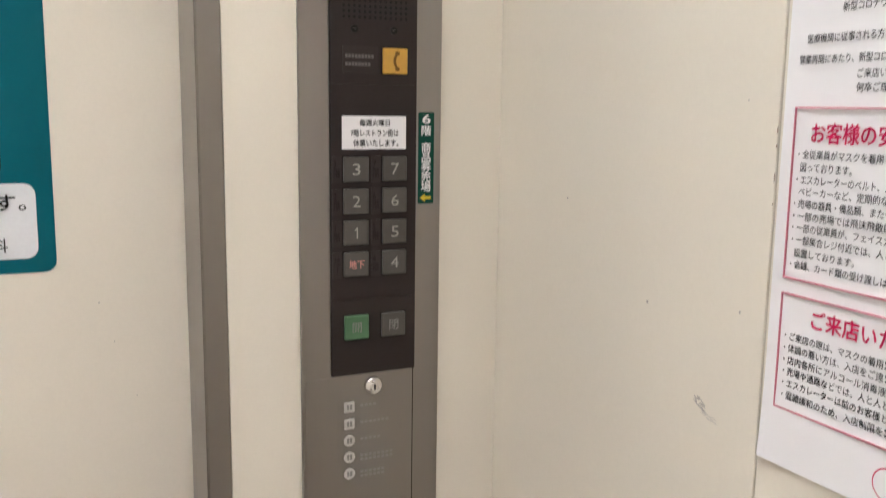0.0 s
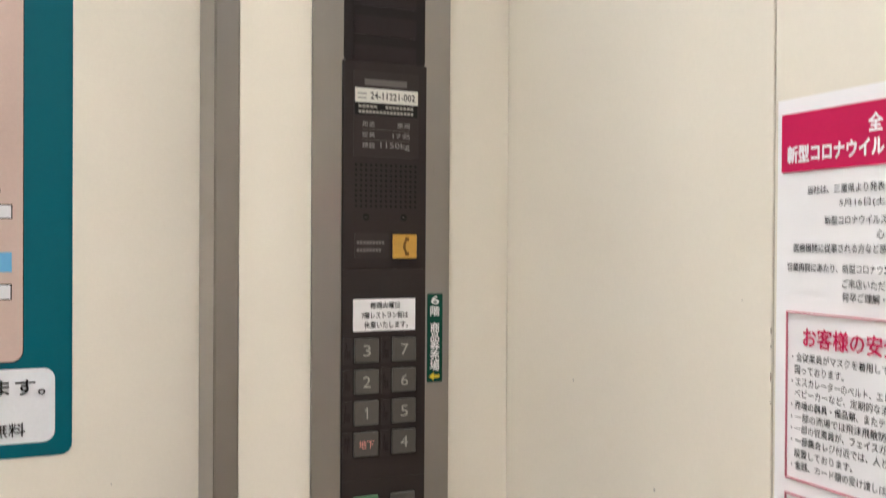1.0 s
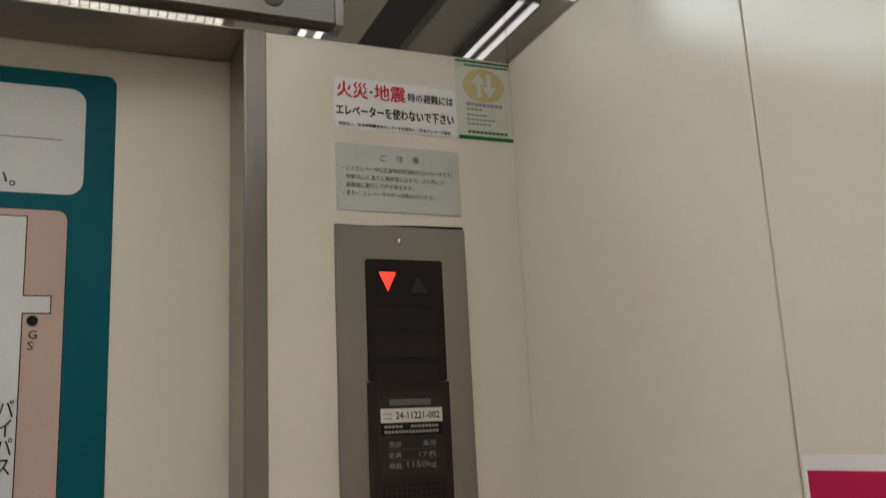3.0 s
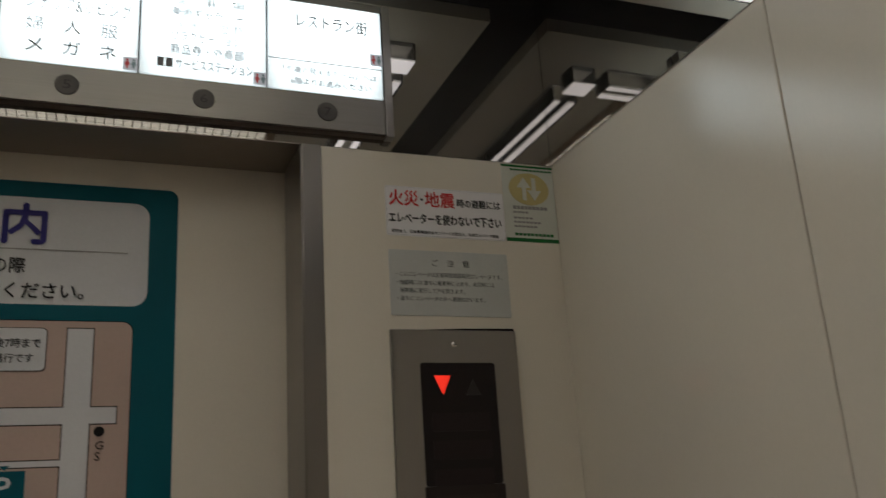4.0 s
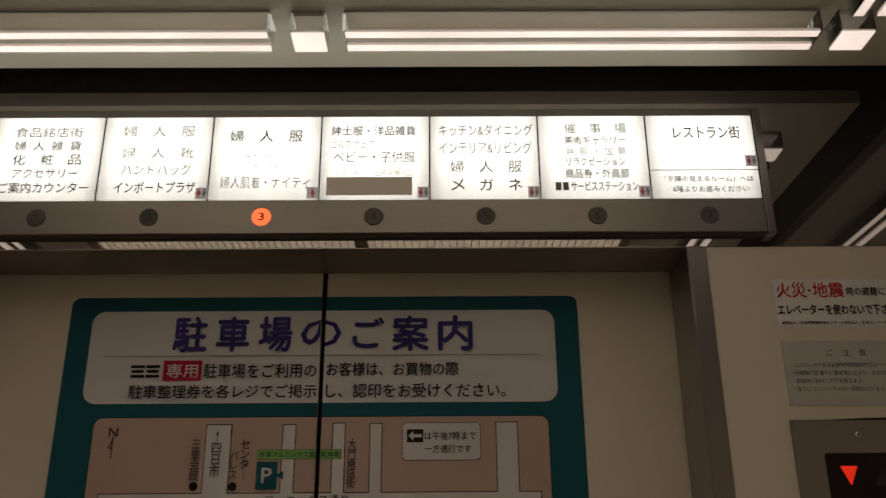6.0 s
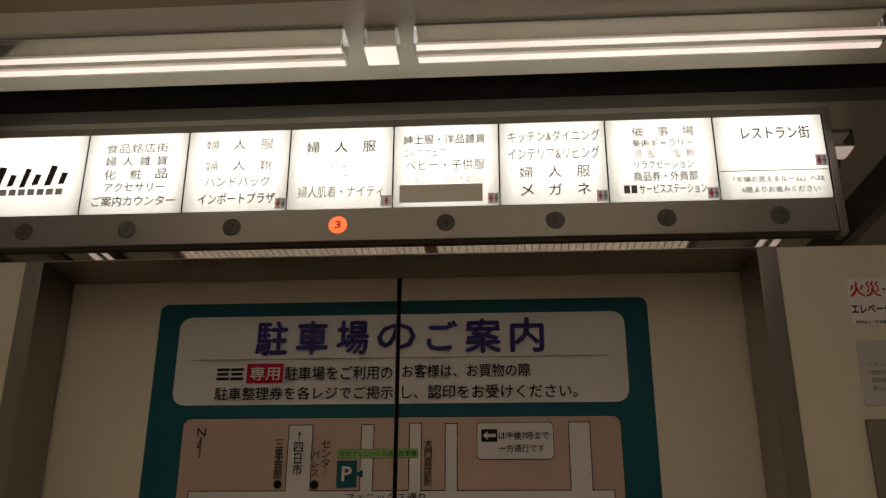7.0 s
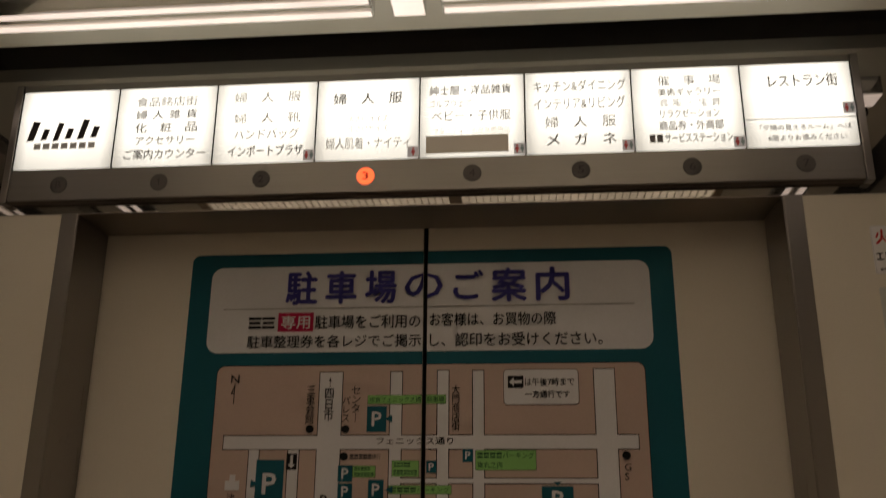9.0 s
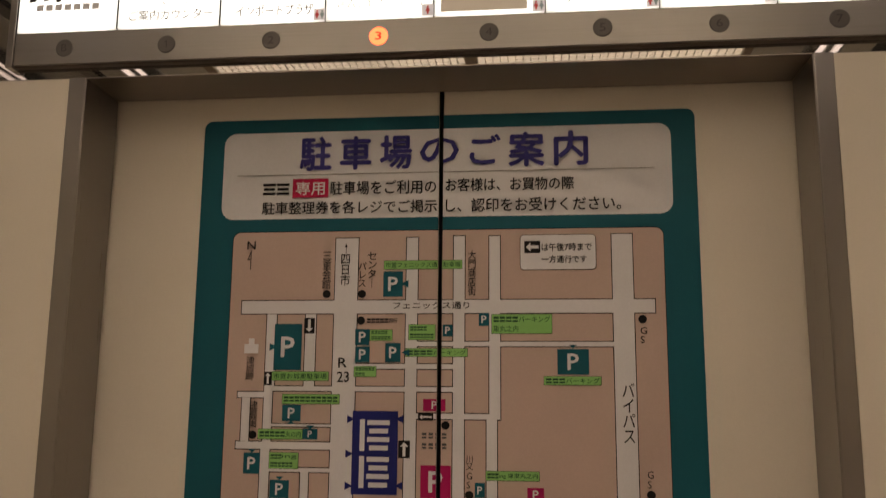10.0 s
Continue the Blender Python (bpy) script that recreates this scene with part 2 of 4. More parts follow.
def box(bm, x0, y0, z0, x1, y1, z1, bevel=0.0):
    c = [(x, y, z) for x in (min(x0, x1), max(x0, x1)) for y in (min(y0, y1), max(y0, y1)) for z in (min(z0, z1), max(z0, z1))]
    v = [bm.verts.new(p) for p in c]
    fs = [bm.faces.new([v[i] for i in q]) for q in ((0, 1, 3, 2), (4, 6, 7, 5), (0, 4, 5, 1), (2, 3, 7, 6), (0, 2, 6, 4), (1, 5, 7, 3))]
    if bevel:
        es = list({e for f in fs for e in f.edges})
        bmesh.ops.bevel(bm, geom=es, offset=bevel, segments=2, profile=0.5, affect="EDGES")
    return bm


def solid(*a, bevel=0.0):
    return box(bmesh.new(), *a, bevel=bevel)


def outline(u0, v0, u1, v1, r=0.0, steps=5):
    if r <= 0:
        return [(u0, v0), (u1, v0), (u1, v1), (u0, v1)]
    pts = []
    for cu, cv, a in ((u1 - r, v0 + r, -90), (u1 - r, v1 - r, 0), (u0 + r, v1 - r, 90), (u0 + r, v0 + r, 180)):
        for k in range(steps + 1):
            b = radians(a + 90 * k / steps)
            pts.append((cu + r * math.cos(b), cv + r * math.sin(b)))
    return pts


def slab(pts, w0, w1, place, edge=0.0, bm=None):
    """A flat piece with the outline pts, from w0 to w1 off its plane, its front rim rounded by edge."""
    bm = bm or bmesh.new()
    cu, cv = sum(p[0] for p in pts) / len(pts), sum(p[1] for p in pts) / len(pts)
    rings = [(w0, 0.0), (w1 - edge, 0.0), (w1, edge)] if edge else [(w0, 0.0), (w1, 0.0)]
    made = []
    for w, inset in rings:
        ring = []
        for u, v in pts:
            du, dv = cu - u, cv - v
            d = math.hypot(du, dv) or 1
            ring.append(bm.verts.new(place(u + du / d * inset * 1.4, v + dv / d * inset * 1.4, w)))
        made.append(ring)
    n = len(pts)
    for a, b in zip(made, made[1:]):
        for i in range(n):
            bm.faces.new((a[i], a[(i + 1) % n], b[(i + 1) % n], b[i]))
    bm.faces.new(made[0][::-1])
    bm.faces.new(made[-1])
    return bm


def disc(u, v, r, steps=20):
    return [(u + r * math.cos(2 * math.pi * k / steps), v + r * math.sin(2 * math.pi * k / steps)) for k in range(steps)]


GLYPHS = {"1": (np.array([(0.46, 0), (0.80, 0), (0.80, 1), (0.50, 1), (0.0, 0.80), (0.0, 0.66), (0.46, 0.80)]), [tuple(range(7))])}


def glyphs(text):
    """The flat outline mesh of a text, in a box of 1 by 1."""
    if text not in GLYPHS:
        cu = bpy.data.curves.new("text", "FONT")
        cu.body, cu.align_x, cu.resolution_u = text, "LEFT", 2
        cu.space_line = 0.9
        ob = bpy.data.objects.new("text", cu)
        scene.collection.objects.link(ob)
        bpy.context.view_layer.update()
        me = bpy.data.meshes.new_from_object(ob.evaluated_get(bpy.context.evaluated_depsgraph_get()))
        bpy.data.objects.remove(ob)
        co = np.array([v.co[:2] for v in me.vertices])
        lo, hi = co.min(0), co.max(0)
        GLYPHS[text] = ((co - lo) / np.maximum(hi - lo, 1e-6), [tuple(p.vertices) for p in me.polygons])
        bpy.data.meshes.remove(me)
    return GLYPHS[text]


def letters(text, u0, v0, u1, v1, w, place, bold=0.0):
    co, faces = glyphs(text)
    bm = bmesh.new()
    lines = text.count("\n") + 1
    d = bold * (v1 - v0) / lines
    for k, (du, dv) in enumerate(((-d, 0), (d, 0), (0, d), (0, -d)) if bold else ((0, 0),)):
        vs = [bm.verts.new(place(u0 + a * (u1 - u0) + du, v0 + b * (v1 - v0) + dv, w + k * 0.00003)) for a, b in co]
        for f in faces:
            try:
                bm.faces.new([vs[i] for i in f])
            except ValueError:
                pass
    return bm


# ---- the car's shell ----
car_floor = part("floor", solid(-WALL_X - 0.03, BACK_Y - 0.03, -0.05, WALL_X + 0.03, DOOR_Y + 0.06, 0.0), FLOOR_MAT)
tagged(car_floor, "speckled brown vinyl floor of the lift car", "floor", kind="structure")

for side, name in ((1, "wall_front_east"), (-1, "wall_front_west")):
    w = part(name, solid(side * 0.5255, 0.0, 0.0, side * (WALL_X - 0.0003), 0.03, TOP_Z + 0.0012, bevel=0.0006), CREAM)
    tagged(w, "cream painted steel return panel beside the lift doors", "wall", kind="structure")

for side, name in ((1, "wall_east"), (-1, "wall_west")):
    wall = empty(name, "cream painted steel side wall in three upright panels", "wall", kind="structure")
    cuts = (0.028, -0.4350, -0.948, BACK_Y)
    for a, b in zip(cuts, cuts[1:]):
        part("panel", solid(side * WALL_X, a - 0.0009, 0.0, side * (WALL_X + 0.025), b + 0.0009, TOP_Z + 0.003, bevel=0.0012), CREAM, wall)
    part("joint_backing", solid(side * (WALL_X + 0.006), -0.2, 0.0, side * (WALL_X + 0.024), BACK_Y, TOP_Z - 0.01), BLACK, wall, "dark recessed joint between wall panels")
back = part("wall_back", solid(-WALL_X - 0.03, BACK_Y - 0.03, 0.0, WALL_X + 0.03, BACK_Y, TOP_Z, bevel=0.001), CREAM)
tagged(back, "cream painted steel back wall", "wall", kind="structure")

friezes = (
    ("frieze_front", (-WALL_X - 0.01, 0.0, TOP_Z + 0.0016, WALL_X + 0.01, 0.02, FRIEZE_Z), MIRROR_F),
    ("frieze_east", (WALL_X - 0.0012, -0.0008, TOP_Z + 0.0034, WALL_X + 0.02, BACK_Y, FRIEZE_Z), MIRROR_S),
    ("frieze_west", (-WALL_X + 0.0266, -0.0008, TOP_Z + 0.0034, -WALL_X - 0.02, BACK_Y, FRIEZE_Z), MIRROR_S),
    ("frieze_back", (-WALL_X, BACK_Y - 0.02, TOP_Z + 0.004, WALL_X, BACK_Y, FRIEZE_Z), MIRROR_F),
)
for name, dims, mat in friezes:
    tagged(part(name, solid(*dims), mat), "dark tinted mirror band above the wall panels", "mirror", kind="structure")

# ---- ceiling: black void above, hung ivory panel below with an opening for two louvres ----
roof = part("ceiling_void", solid(-WALL_X - 0.03, BACK_Y - 0.03, FRIEZE_Z, WALL_X + 0.03, DOOR_Y + 0.06, FRIEZE_Z + 0.03), VOID)
tagged(roof, "matt black void above the hung ceiling panel", "ceiling", kind="structure")
PX, PY0, PY1 = 0.802, -0.052, -1.403
LX, LY0, LY1 = 0.568, -0.240, -1.220
bm = bmesh.new()
for dims in ((-PX, PY0, PX, LY0), (-PX, LY1, PX, PY1), (-PX, LY0, -LX, LY1), (LX, LY0, PX, LY1)):
    box(bm, dims[0], dims[1], PANEL_Z, dims[2], dims[3], PANEL_Z + 0.022)
bmesh.ops.remove_doubles(bm, verts=bm.verts, dist=0.0001)
tagged(part("ceiling", bm, BEIGE), "hung ivory ceiling panel with dark gaps round it", "ceiling", kind="structure")
END = 0.056          # brown end plate of a louvre


def louvre(x0, x1, rails):
    g = empty("ceiling_louvre", "lit cream plastic egg-crate louvre in brown metal rails", "louvre", "louvres in the ceiling")
    z0, z1 = PANEL_Z + 0.001, PANEL_Z + 0.0115
    y0, y1 = LY0 - END, LY1 + END
    bm = bmesh.new()
    n = round((x1 - x0) / 0.0155)
    for k in range(n + 1):
        x = x0 + (x1 - x0) * k / n
        box(bm, x - 0.0010, y0, z0, x + 0.0010, y1, z1)
    n = round((y0 - y1) / 0.0155)
    for k in range(n + 1):
        y = y0 + (y1 - y0) * k / n
        box(bm, x0, y - 0.0010, z0 + 0.0003, x1, y + 0.0010, z1 + 0.0003)
    fins = part("fin_grid", bm, LOUVRE, g)
    fins["kind"] = "stuff"
    for a, b in rails:
        part("side_rail", solid(a, LY0, z0 - 0.003, b, LY1, z1 + 0.003), RAIL, g, "brown metal rail")
    for a, b in ((LY0 - 0.0005, y0 + 0.0008), (y1 - 0.0008, LY1 + 0.0005)):
        part("end_plate", solid(x0 - 0.0005, a, z0 - 0.003, x1 + 0.0005, b, z1 + 0.003), RAIL, g, "brown metal end plate")
    part("lit_panel", solid(x0, y0, z1 + 0.0014, x1, y1, z1 + 0.0030), LOUVRE_LAMP, g, "glowing white panel")
    # Unseen backing, added to keep the panel's light out of the void.
    part("light_stop", solid(x0 - 0.014, LY0 + 0.01, PANEL_Z + 0.0225, x1 + 0.012, LY1 - 0.01, PANEL_Z + 0.030), VOID, g, "unseen dark backing that stops light above the lit panel")


louvre(-0.546, -0.011, ((-0.5675, -0.5468), (-0.0102, 0.0152)))
louvre(0.016, 0.550, ((0.5508, 0.5675),))


def light_bar(length):
    """A clear acrylic trough with two lit strips, hung under the ceiling panel; it runs along x from its middle."""
    g = empty("ceiling_light", "clear acrylic light trough with two lit white strips", "ceiling light", "light troughs round the ceiling")
    h = length / 2
    z0 = -0.032
    for y in (-0.0225, 0.0225):
        ob = part("trough_side", solid(-h, y - 0.0015, z0, h, y + 0.0015, -0.001), ACRYLIC, g, "clear acrylic side")
        ob.visible_shadow = False
    for x in (-h, h):
        ob = part("end_cap", solid(x - 0.0015, -0.0205, z0 + 0.002, x + 0.0015, 0.0205, -0.002), ACRYLIC, g, "clear acrylic end")
        ob.visible_shadow = False
    for y in (-0.0145, 0.0145):
        part("strip_body", solid(-h + 0.002, y - 0.0055, z0 + 0.0012, h - 0.002, y + 0.0055, z0 + 0.005), TUBE_BODY, g, "glowing strip body")
        part("lit_strip", solid(-h + 0.002, y - 0.006, z0, h - 0.002, y + 0.006, z0 + 0.001), TUBE, g, "glowing white strip")
        part("reflector_lip", solid(-h, y * 1.52 - 0.0008, -0.0030, h, y * 1.52 + 0.0008, -0.0012), LIP_GREY, g, "thin grey lip")
    return g


def light_box():
    g = empty("light_block", "clear acrylic block with a lit white face", "ceiling light", "light blocks between the troughs")
    s, z0 = 0.0205, -0.033
    for a in (-s, s):
        for dims in ((a - 0.0012, -s + 0.0013, a + 0.0012, s - 0.0013), (-s - 0.0012, a - 0.0012, s + 0.0012, a + 0.0012)):
            ob = part("block_side", solid(dims[0], dims[1], z0 + 0.004, dims[2], dims[3], -0.001), ACRYLIC, g, "clear acrylic side")
            ob.visible_shadow = False
    part("lit_face", solid(-s, -s, z0, s, s, z0 + 0.001), TUBE, g, "glowing white face")
    part("face_body", solid(-s, -s, z0 + 0.0012, s, s, z0 + 0.0035), TUBE_BODY, g)
    part("socket", solid(-s + 0.002, -s + 0.002, -0.006, s - 0.002, s - 0.002, -0.0005), STRIP_WHITE, g, "pale socket plate")
    return g


BX, BY0 = 0.691, -0.161
BY1, BM = -1.294, -0.730
bar_x = light_bar(0.598)
bar_x.matrix_basis = pose(-0.346, BY0, PANEL_Z)
for x, y in ((0.346, BY0), (-0.346, BY1), (0.346, BY1)):
    copy_thing(bar_x, pose(x, y, PANEL_Z))
side_len = (BM - 0.047) - (BY1 + 0.047) 
bar_y = light_bar(side_len)
mid = (BY0 - 0.047 + BM + 0.047) / 2
bar_y.matrix_basis = pose(BX, mid, PANEL_Z, 0, 0, 90)
for x, y in ((-BX, mid), (BX, 2 * BM - mid), (-BX, 2 * BM - mid)):
    copy_thing(bar_y, pose(x, y, PANEL_Z, 0, 0, 90))
block = light_box()
block.matrix_basis = pose(0.002, BY0, PANEL_Z)
for x, y in ((BX, BY0), (-BX, BY0), (BX, BM), (-BX, BM), (BX, BY1), (-BX, BY1), (0.002, BY1)):
    copy_thing(block, pose(x, y, PANEL_Z))

# ---- doorway ----
frame_ob = empty("door_frame", "brushed stainless steel lift door frame", "door frame", kind="structure")
for s in (-1, 1):
    part("jamb", solid(s * 0.5, -0.002, 0.0, s * 0.525, DOOR_Y - 0.006, TOP_Z + 0.002, bevel=0.0012), STEEL, frame_ob, "brushed stainless upright")
    part("jamb_return", solid(s * 0.4985, -0.0012, 0.0, s * 0.4999, DOOR_Y - 0.008, TOP_Z - 0.001), RETURN_STEEL, frame_ob, "dull steel inner face of the jamb")
part("header", solid(-0.4985, -0.002, TOP_Z, 0.4985, DOOR_Y - 0.006, TOP_Z + 0.0014), DARK_STEEL, frame_ob, "brushed steel soffit above the doors")
part("sill", solid(-0.5, 0.0, 0.0, 0.5, DOOR_Y - 0.006, 0.004), STEEL_H, frame_ob)
part("shaft_screen", solid(-0.86, DOOR_Y + 0.045, 0.0, 0.86, DOOR_Y + 0.06, FRIEZE_Z), BLACK, frame_ob, "black shaft behind the doors")
for s, name in ((-1, "door_1"), (1, "door_2")):
    d = empty(name, "closed cream painted lift door leaf", "door", kind="structure")
    part("leaf", solid(s * 0.0032, DOOR_Y, 0.006, s * 0.56, DOOR_Y + 0.032, TOP_Z + 0.03, bevel=0.0015), DOOR_CREAM, d)
    part("edge_strip", solid(s * 0.0014, DOOR_Y + 0.004, 0.006, s * 0.0031, DOOR_Y + 0.03, TOP_Z + 0.03), BLACK, d, "black rubber closing edge")

# ---- parking map film on the doors, cut along the closing edge ----
halves = {
    -1: empty("parking_map_film", "teal parking map film with heading on a door leaf", "sign", "map film on the doors"),
    1: empty("parking_map_film", "teal parking map film with white roads on a door leaf", "sign", "map film on the doors"),
}
LAYER = [0.0006]


def on_sign(name, bm, mat):
    """Cuts a piece along the gap between the leaves and gives each side to its film."""
    me = bpy.data.meshes.new("cut")
    bm.to_mesh(me)
    bm.free()
    xs = [v.co.x for v in me.vertices]
    for s in (-1, 1):
        if (min(xs) if s < 0 else -max(xs)) > -0.0032:
            continue
        half = bmesh.new()
        half.from_mesh(me)
        if min(xs) < 0.0032 * s < max(xs) or (min(xs) < 0 < max(xs)):
            geom = list(half.verts) + list(half.edges) + list(half.faces)
            bmesh.ops.bisect_plane(half, geom=geom, plane_co=(s * 0.0032, 0, 0), plane_no=(-s, 0, 0), clear_outer=True)
        if half.faces:
            part(name, half, mat, halves[s])
        else:
            half.free()
    bpy.data.meshes.remove(me)


def piece(name, pts, w0, w1, mat):
    on_sign(name, slab(pts, w0, w1, on_door), mat)


def road(u0, v0, u1, v1):
    LAYER[0] += 0.00001
    piece("road_edge", outline(u0 - 0.0013, v0 - 0.0013, u1 + 0.0013, v1 + 0.0013), 0.0016, 0.0018 + LAYER[0] * 0.2, INK)
    piece("road", outline(u0, v0, u1, v1), 0.0016, 0.0020 + LAYER[0] * 0.4, SIGN_WHITE)


def patch(u0, v0, u1, v1, mat):
    LAYER[0] += 0.00001
    piece("patch", outline(u0, v0, u1, v1), 0.0024, 0.0026 + LAYER[0] * 0.5, mat)


def unread_mark(a, b, v0, v1, mat):
    """Two plain bars in the room of one character."""
    h = v1 - v0
    for low, high in ((0.05, 0.36), (0.56, 0.95)):
        piece("unread_letter", outline(a, v0 + h * low, b, v0 + h * high), 0.0026, 0.0029, mat)


def mixed_line(text, u0, v0, u1, v1, mat, bold=0.0):
    """A line of writing in even cells, with bars for each square in the text."""
    cell, run, start = (u1 - u0) / len(text), "", 0
    for k, c in enumerate(text + "\u25a0"):
        if c != "\u25a0":
            start = start if run else k
            run += c
            continue
        if run:
            on_sign("lettering", letters(run, u0 + cell * (start + 0.05), v0, u0 + cell * (k - 0.05), v1, 0.0031, on_door, bold), mat)
            run = ""
        if k < len(text):
            unread_mark(u0 + cell * (k + 0.06), u0 + cell * (k + 0.90), v0, v1, mat)


def name_tag(u0, v0, u1, v1, *lines):
    piece("name_tag_edge", outline(u0 - 0.0006, v0 - 0.0006, u1 + 0.0006, v1 + 0.0006), 0.0023, 0.00255, DEEP_GREEN)
    piece("name_tag", outline(u0, v0, u1, v1), 0.0023, 0.0027, LIME)
    h = (v1 - v0) / len(lines)
    longest = max(len(line) for line in lines)
    for k, line in enumerate(lines):
        top = v1 - h * k
        mixed_line(line, u0 + 0.0018, top - h * 0.82, u0 + 0.0018 + (u1 - u0 - 0.0036) * len(line) / longest, top - h * 0.18, DEEP_GREEN, 0.008)


def parking(u0, v0, u1, v1, mat):
    piece("parking_tile", outline(u0, v0, u1, v1), 0.0024, 0.0031, mat)
    wd, h = u1 - u0, v1 - v0
    k = min(wd * 0.56, h * 0.50)
    uc, vc = (u0 + u1) / 2, (v0 + v1) / 2
    on_sign("lettering", letters("P", uc - k * 0.42, vc - k * 0.62, uc + k * 0.42, vc + k * 0.62, 0.0034, on_door, 0.025), SIGN_WHITE)


def pointer(u, v, s, mat):
    piece("pointer", [(u - 0.005 * s, v - 0.0055), (u + 0.006 * s, v), (u - 0.005 * s, v + 0.0055)][:: s], 0.0024, 0.0032, mat)


def rounded(u0, v0, u1, v1):
    piece("note_edge", outline(u0 - 0.0008, v0 - 0.0008, u1 + 0.0008, v1 + 0.0008, 0.006), 0.0018, 0.0026, INK)
    piece("note", outline(u0, v0, u1, v1, 0.0055), 0.0018, 0.0029, SIGN_WHITE)


def one_way(u0, v0, u1, v1, way):
    piece("arrow_tile", outline(u0, v0, u1, v1), 0.0024, 0.0031, INK)
    uc, vc, k = (u0 + u1) / 2, (v0 + v1) / 2, min(u1 - u0, v1 - v0) / 2 * 0.72
    q = max(u1 - u0, v1 - v0) / 2 * 0.8
    shape = [(-q, 0), (-q + k, -k), (-q + k, -k * 0.35), (q, -k * 0.35), (q, k * 0.35), (-q + k, k * 0.35), (-q + k, k)]
    turn = {"left": lambda a, b: (a, b), "up": lambda a, b: (b, -a), "down": lambda a, b: (b, a)}[way]
    piece("arrow", [(uc + turn(a, b)[0], vc + turn(a, b)[1]) for a, b in shape], 0.003, 0.0034, SIGN_WHITE)


def dot(u, v):
    piece("place_dot", disc(u, v, 0.0058, 18), 0.0024, 0.0033, INK)


def print_on(text, u0, v0, u1, v1, mat):
    bold = 0.028 if mat is TITLE_BLUE else (0.005 if "\n" in text else 0.012)
    on_sign("lettering", letters(text, u0, v0, u1, v1, 0.0036, on_door, bold), mat)


piece("backing_film", outline(-0.3605, 1.2406, 0.3630, 2.0658, 0.012), 0.0, 0.0010, TEAL)
piece("heading_field", outline(-0.3280, 1.9128, 0.3289, 2.0450, 0.018), 0.0005, 0.0014, SIGN_WHITE)
piece("map_edge", outline(-0.3080, 1.3440, 0.3145, 1.8940, 0.012), 0.0005, 0.0013, INK)
piece("map_field", outline(-0.3069, 1.3452, 0.3135, 1.8929, 0.0115), 0.0005, 0.0017, MAP_PINK)
piece("footer_field", outline(-0.3440, 1.2562, 0.3457, 1.3369, 0.012), 0.0005, 0.0014, SIGN_WHITE)
road(-0.1523, 1.3490, -0.1192, 1.8826)
road(-0.0483, 1.3490, -0.0319, 1.8824)
road(0.0196, 1.3490, 0.0353, 1.8839)
road(0.0703, 1.6258, 0.0855, 1.8832)
road(0.0664, 1.3490, 0.0809, 1.6300)
road(0.2421, 1.3490, 0.2704, 1.8840)
road(-0.2892, 1.7731, 0.2992, 1.7918)
road(-0.0406, 1.7265, 0.2437, 1.7329)
road(-0.1229, 1.6947, 0.0198, 1.7016)
road(-0.2506, 1.6632, 0.0353, 1.6698)
road(-0.2893, 1.6537, -0.2422, 1.6615)
road(-0.2506, 1.6692, -0.2364, 1.7723)
road(-0.2506, 1.5839, -0.2384, 1.6691)
road(-0.2524, 1.3490, -0.2391, 1.5838)
road(-0.1935, 1.6695, -0.1784, 1.7721)
road(-0.2888, 1.5823, -0.1493, 1.5923)
road(-0.2482, 1.6137, -0.1503, 1.6170)
road(-0.2824, 1.5925, -0.2706, 1.6535)
road(-0.0391, 1.6258, 0.0848, 1.6334)
road(-0.2417, 1.5515, -0.1483, 1.5571)
road(-0.1936, 1.3490, -0.1823, 1.5526)
road(0.2400, 1.5001, 0.3020, 1.5133)
road(0.2400, 1.4129, 0.3015, 1.4278)
patch(0.2797, 1.4417, 0.3028, 1.4630, SKY_BLUE)
patch(0.2706, 1.4400, 0.2722, 1.4660, INK)
patch(0.2722, 1.4400, 0.2752, 1.4412, INK)
patch(0.2722, 1.4648, 0.2752, 1.4660, INK)
# labels
name_tag(-0.0807, 1.8368, 0.0313, 1.8486, '市営フェニックス通り駐車場')
name_tag(-0.2400, 1.6780, -0.1579, 1.6901, '市営お城東駐車場')
name_tag(-0.2234, 1.6454, -0.1412, 1.6583, '■■■■■■■■■■')
name_tag(-0.2566, 1.5964, -0.1927, 1.6096, '■■■■■丸の内')
name_tag(-0.2389, 1.5560, -0.1975, 1.5775, '■■■ ing', '■■■■■■')
name_tag(-0.0993, 1.7347, -0.0675, 1.7495, '■■■■■', '■■■■■■')
name_tag(-0.0436, 1.7358, -0.0062, 1.7568, '■■■■■', '■■■■■■■')
name_tag(-0.0475, 1.7122, 0.0395, 1.7230, '■■■■パーキング')
name_tag(-0.1209, 1.6838, -0.0895, 1.6979, '■■■■■■', '■■■')
name_tag(0.0739, 1.7445, 0.1573, 1.7708, '■■■■パーキング', '東丸之内')
name_tag(0.1459, 1.6738, 0.2234, 1.6850, '■■■パーキング')
name_tag(0.0657, 1.5448, 0.1379, 1.5567, '■■■ ing 津東丸之内')
parking(-0.2383, 1.6925, -0.1982, 1.7583, TEAL)
parking(-0.1204, 1.7281, -0.0999, 1.7506, TEAL)
parking(-0.1198, 1.7038, -0.0993, 1.7258, TEAL)
parking(-0.0767, 1.7040, -0.0550, 1.7310, TEAL)
parking(-0.2228, 1.6211, -0.1962, 1.6437, TEAL)
parking(-0.1921, 1.5963, -0.1710, 1.6107, TEAL)
parking(-0.2759, 1.5481, -0.2526, 1.5770, TEAL)
parking(-0.2365, 1.5157, -0.2093, 1.5402, TEAL)
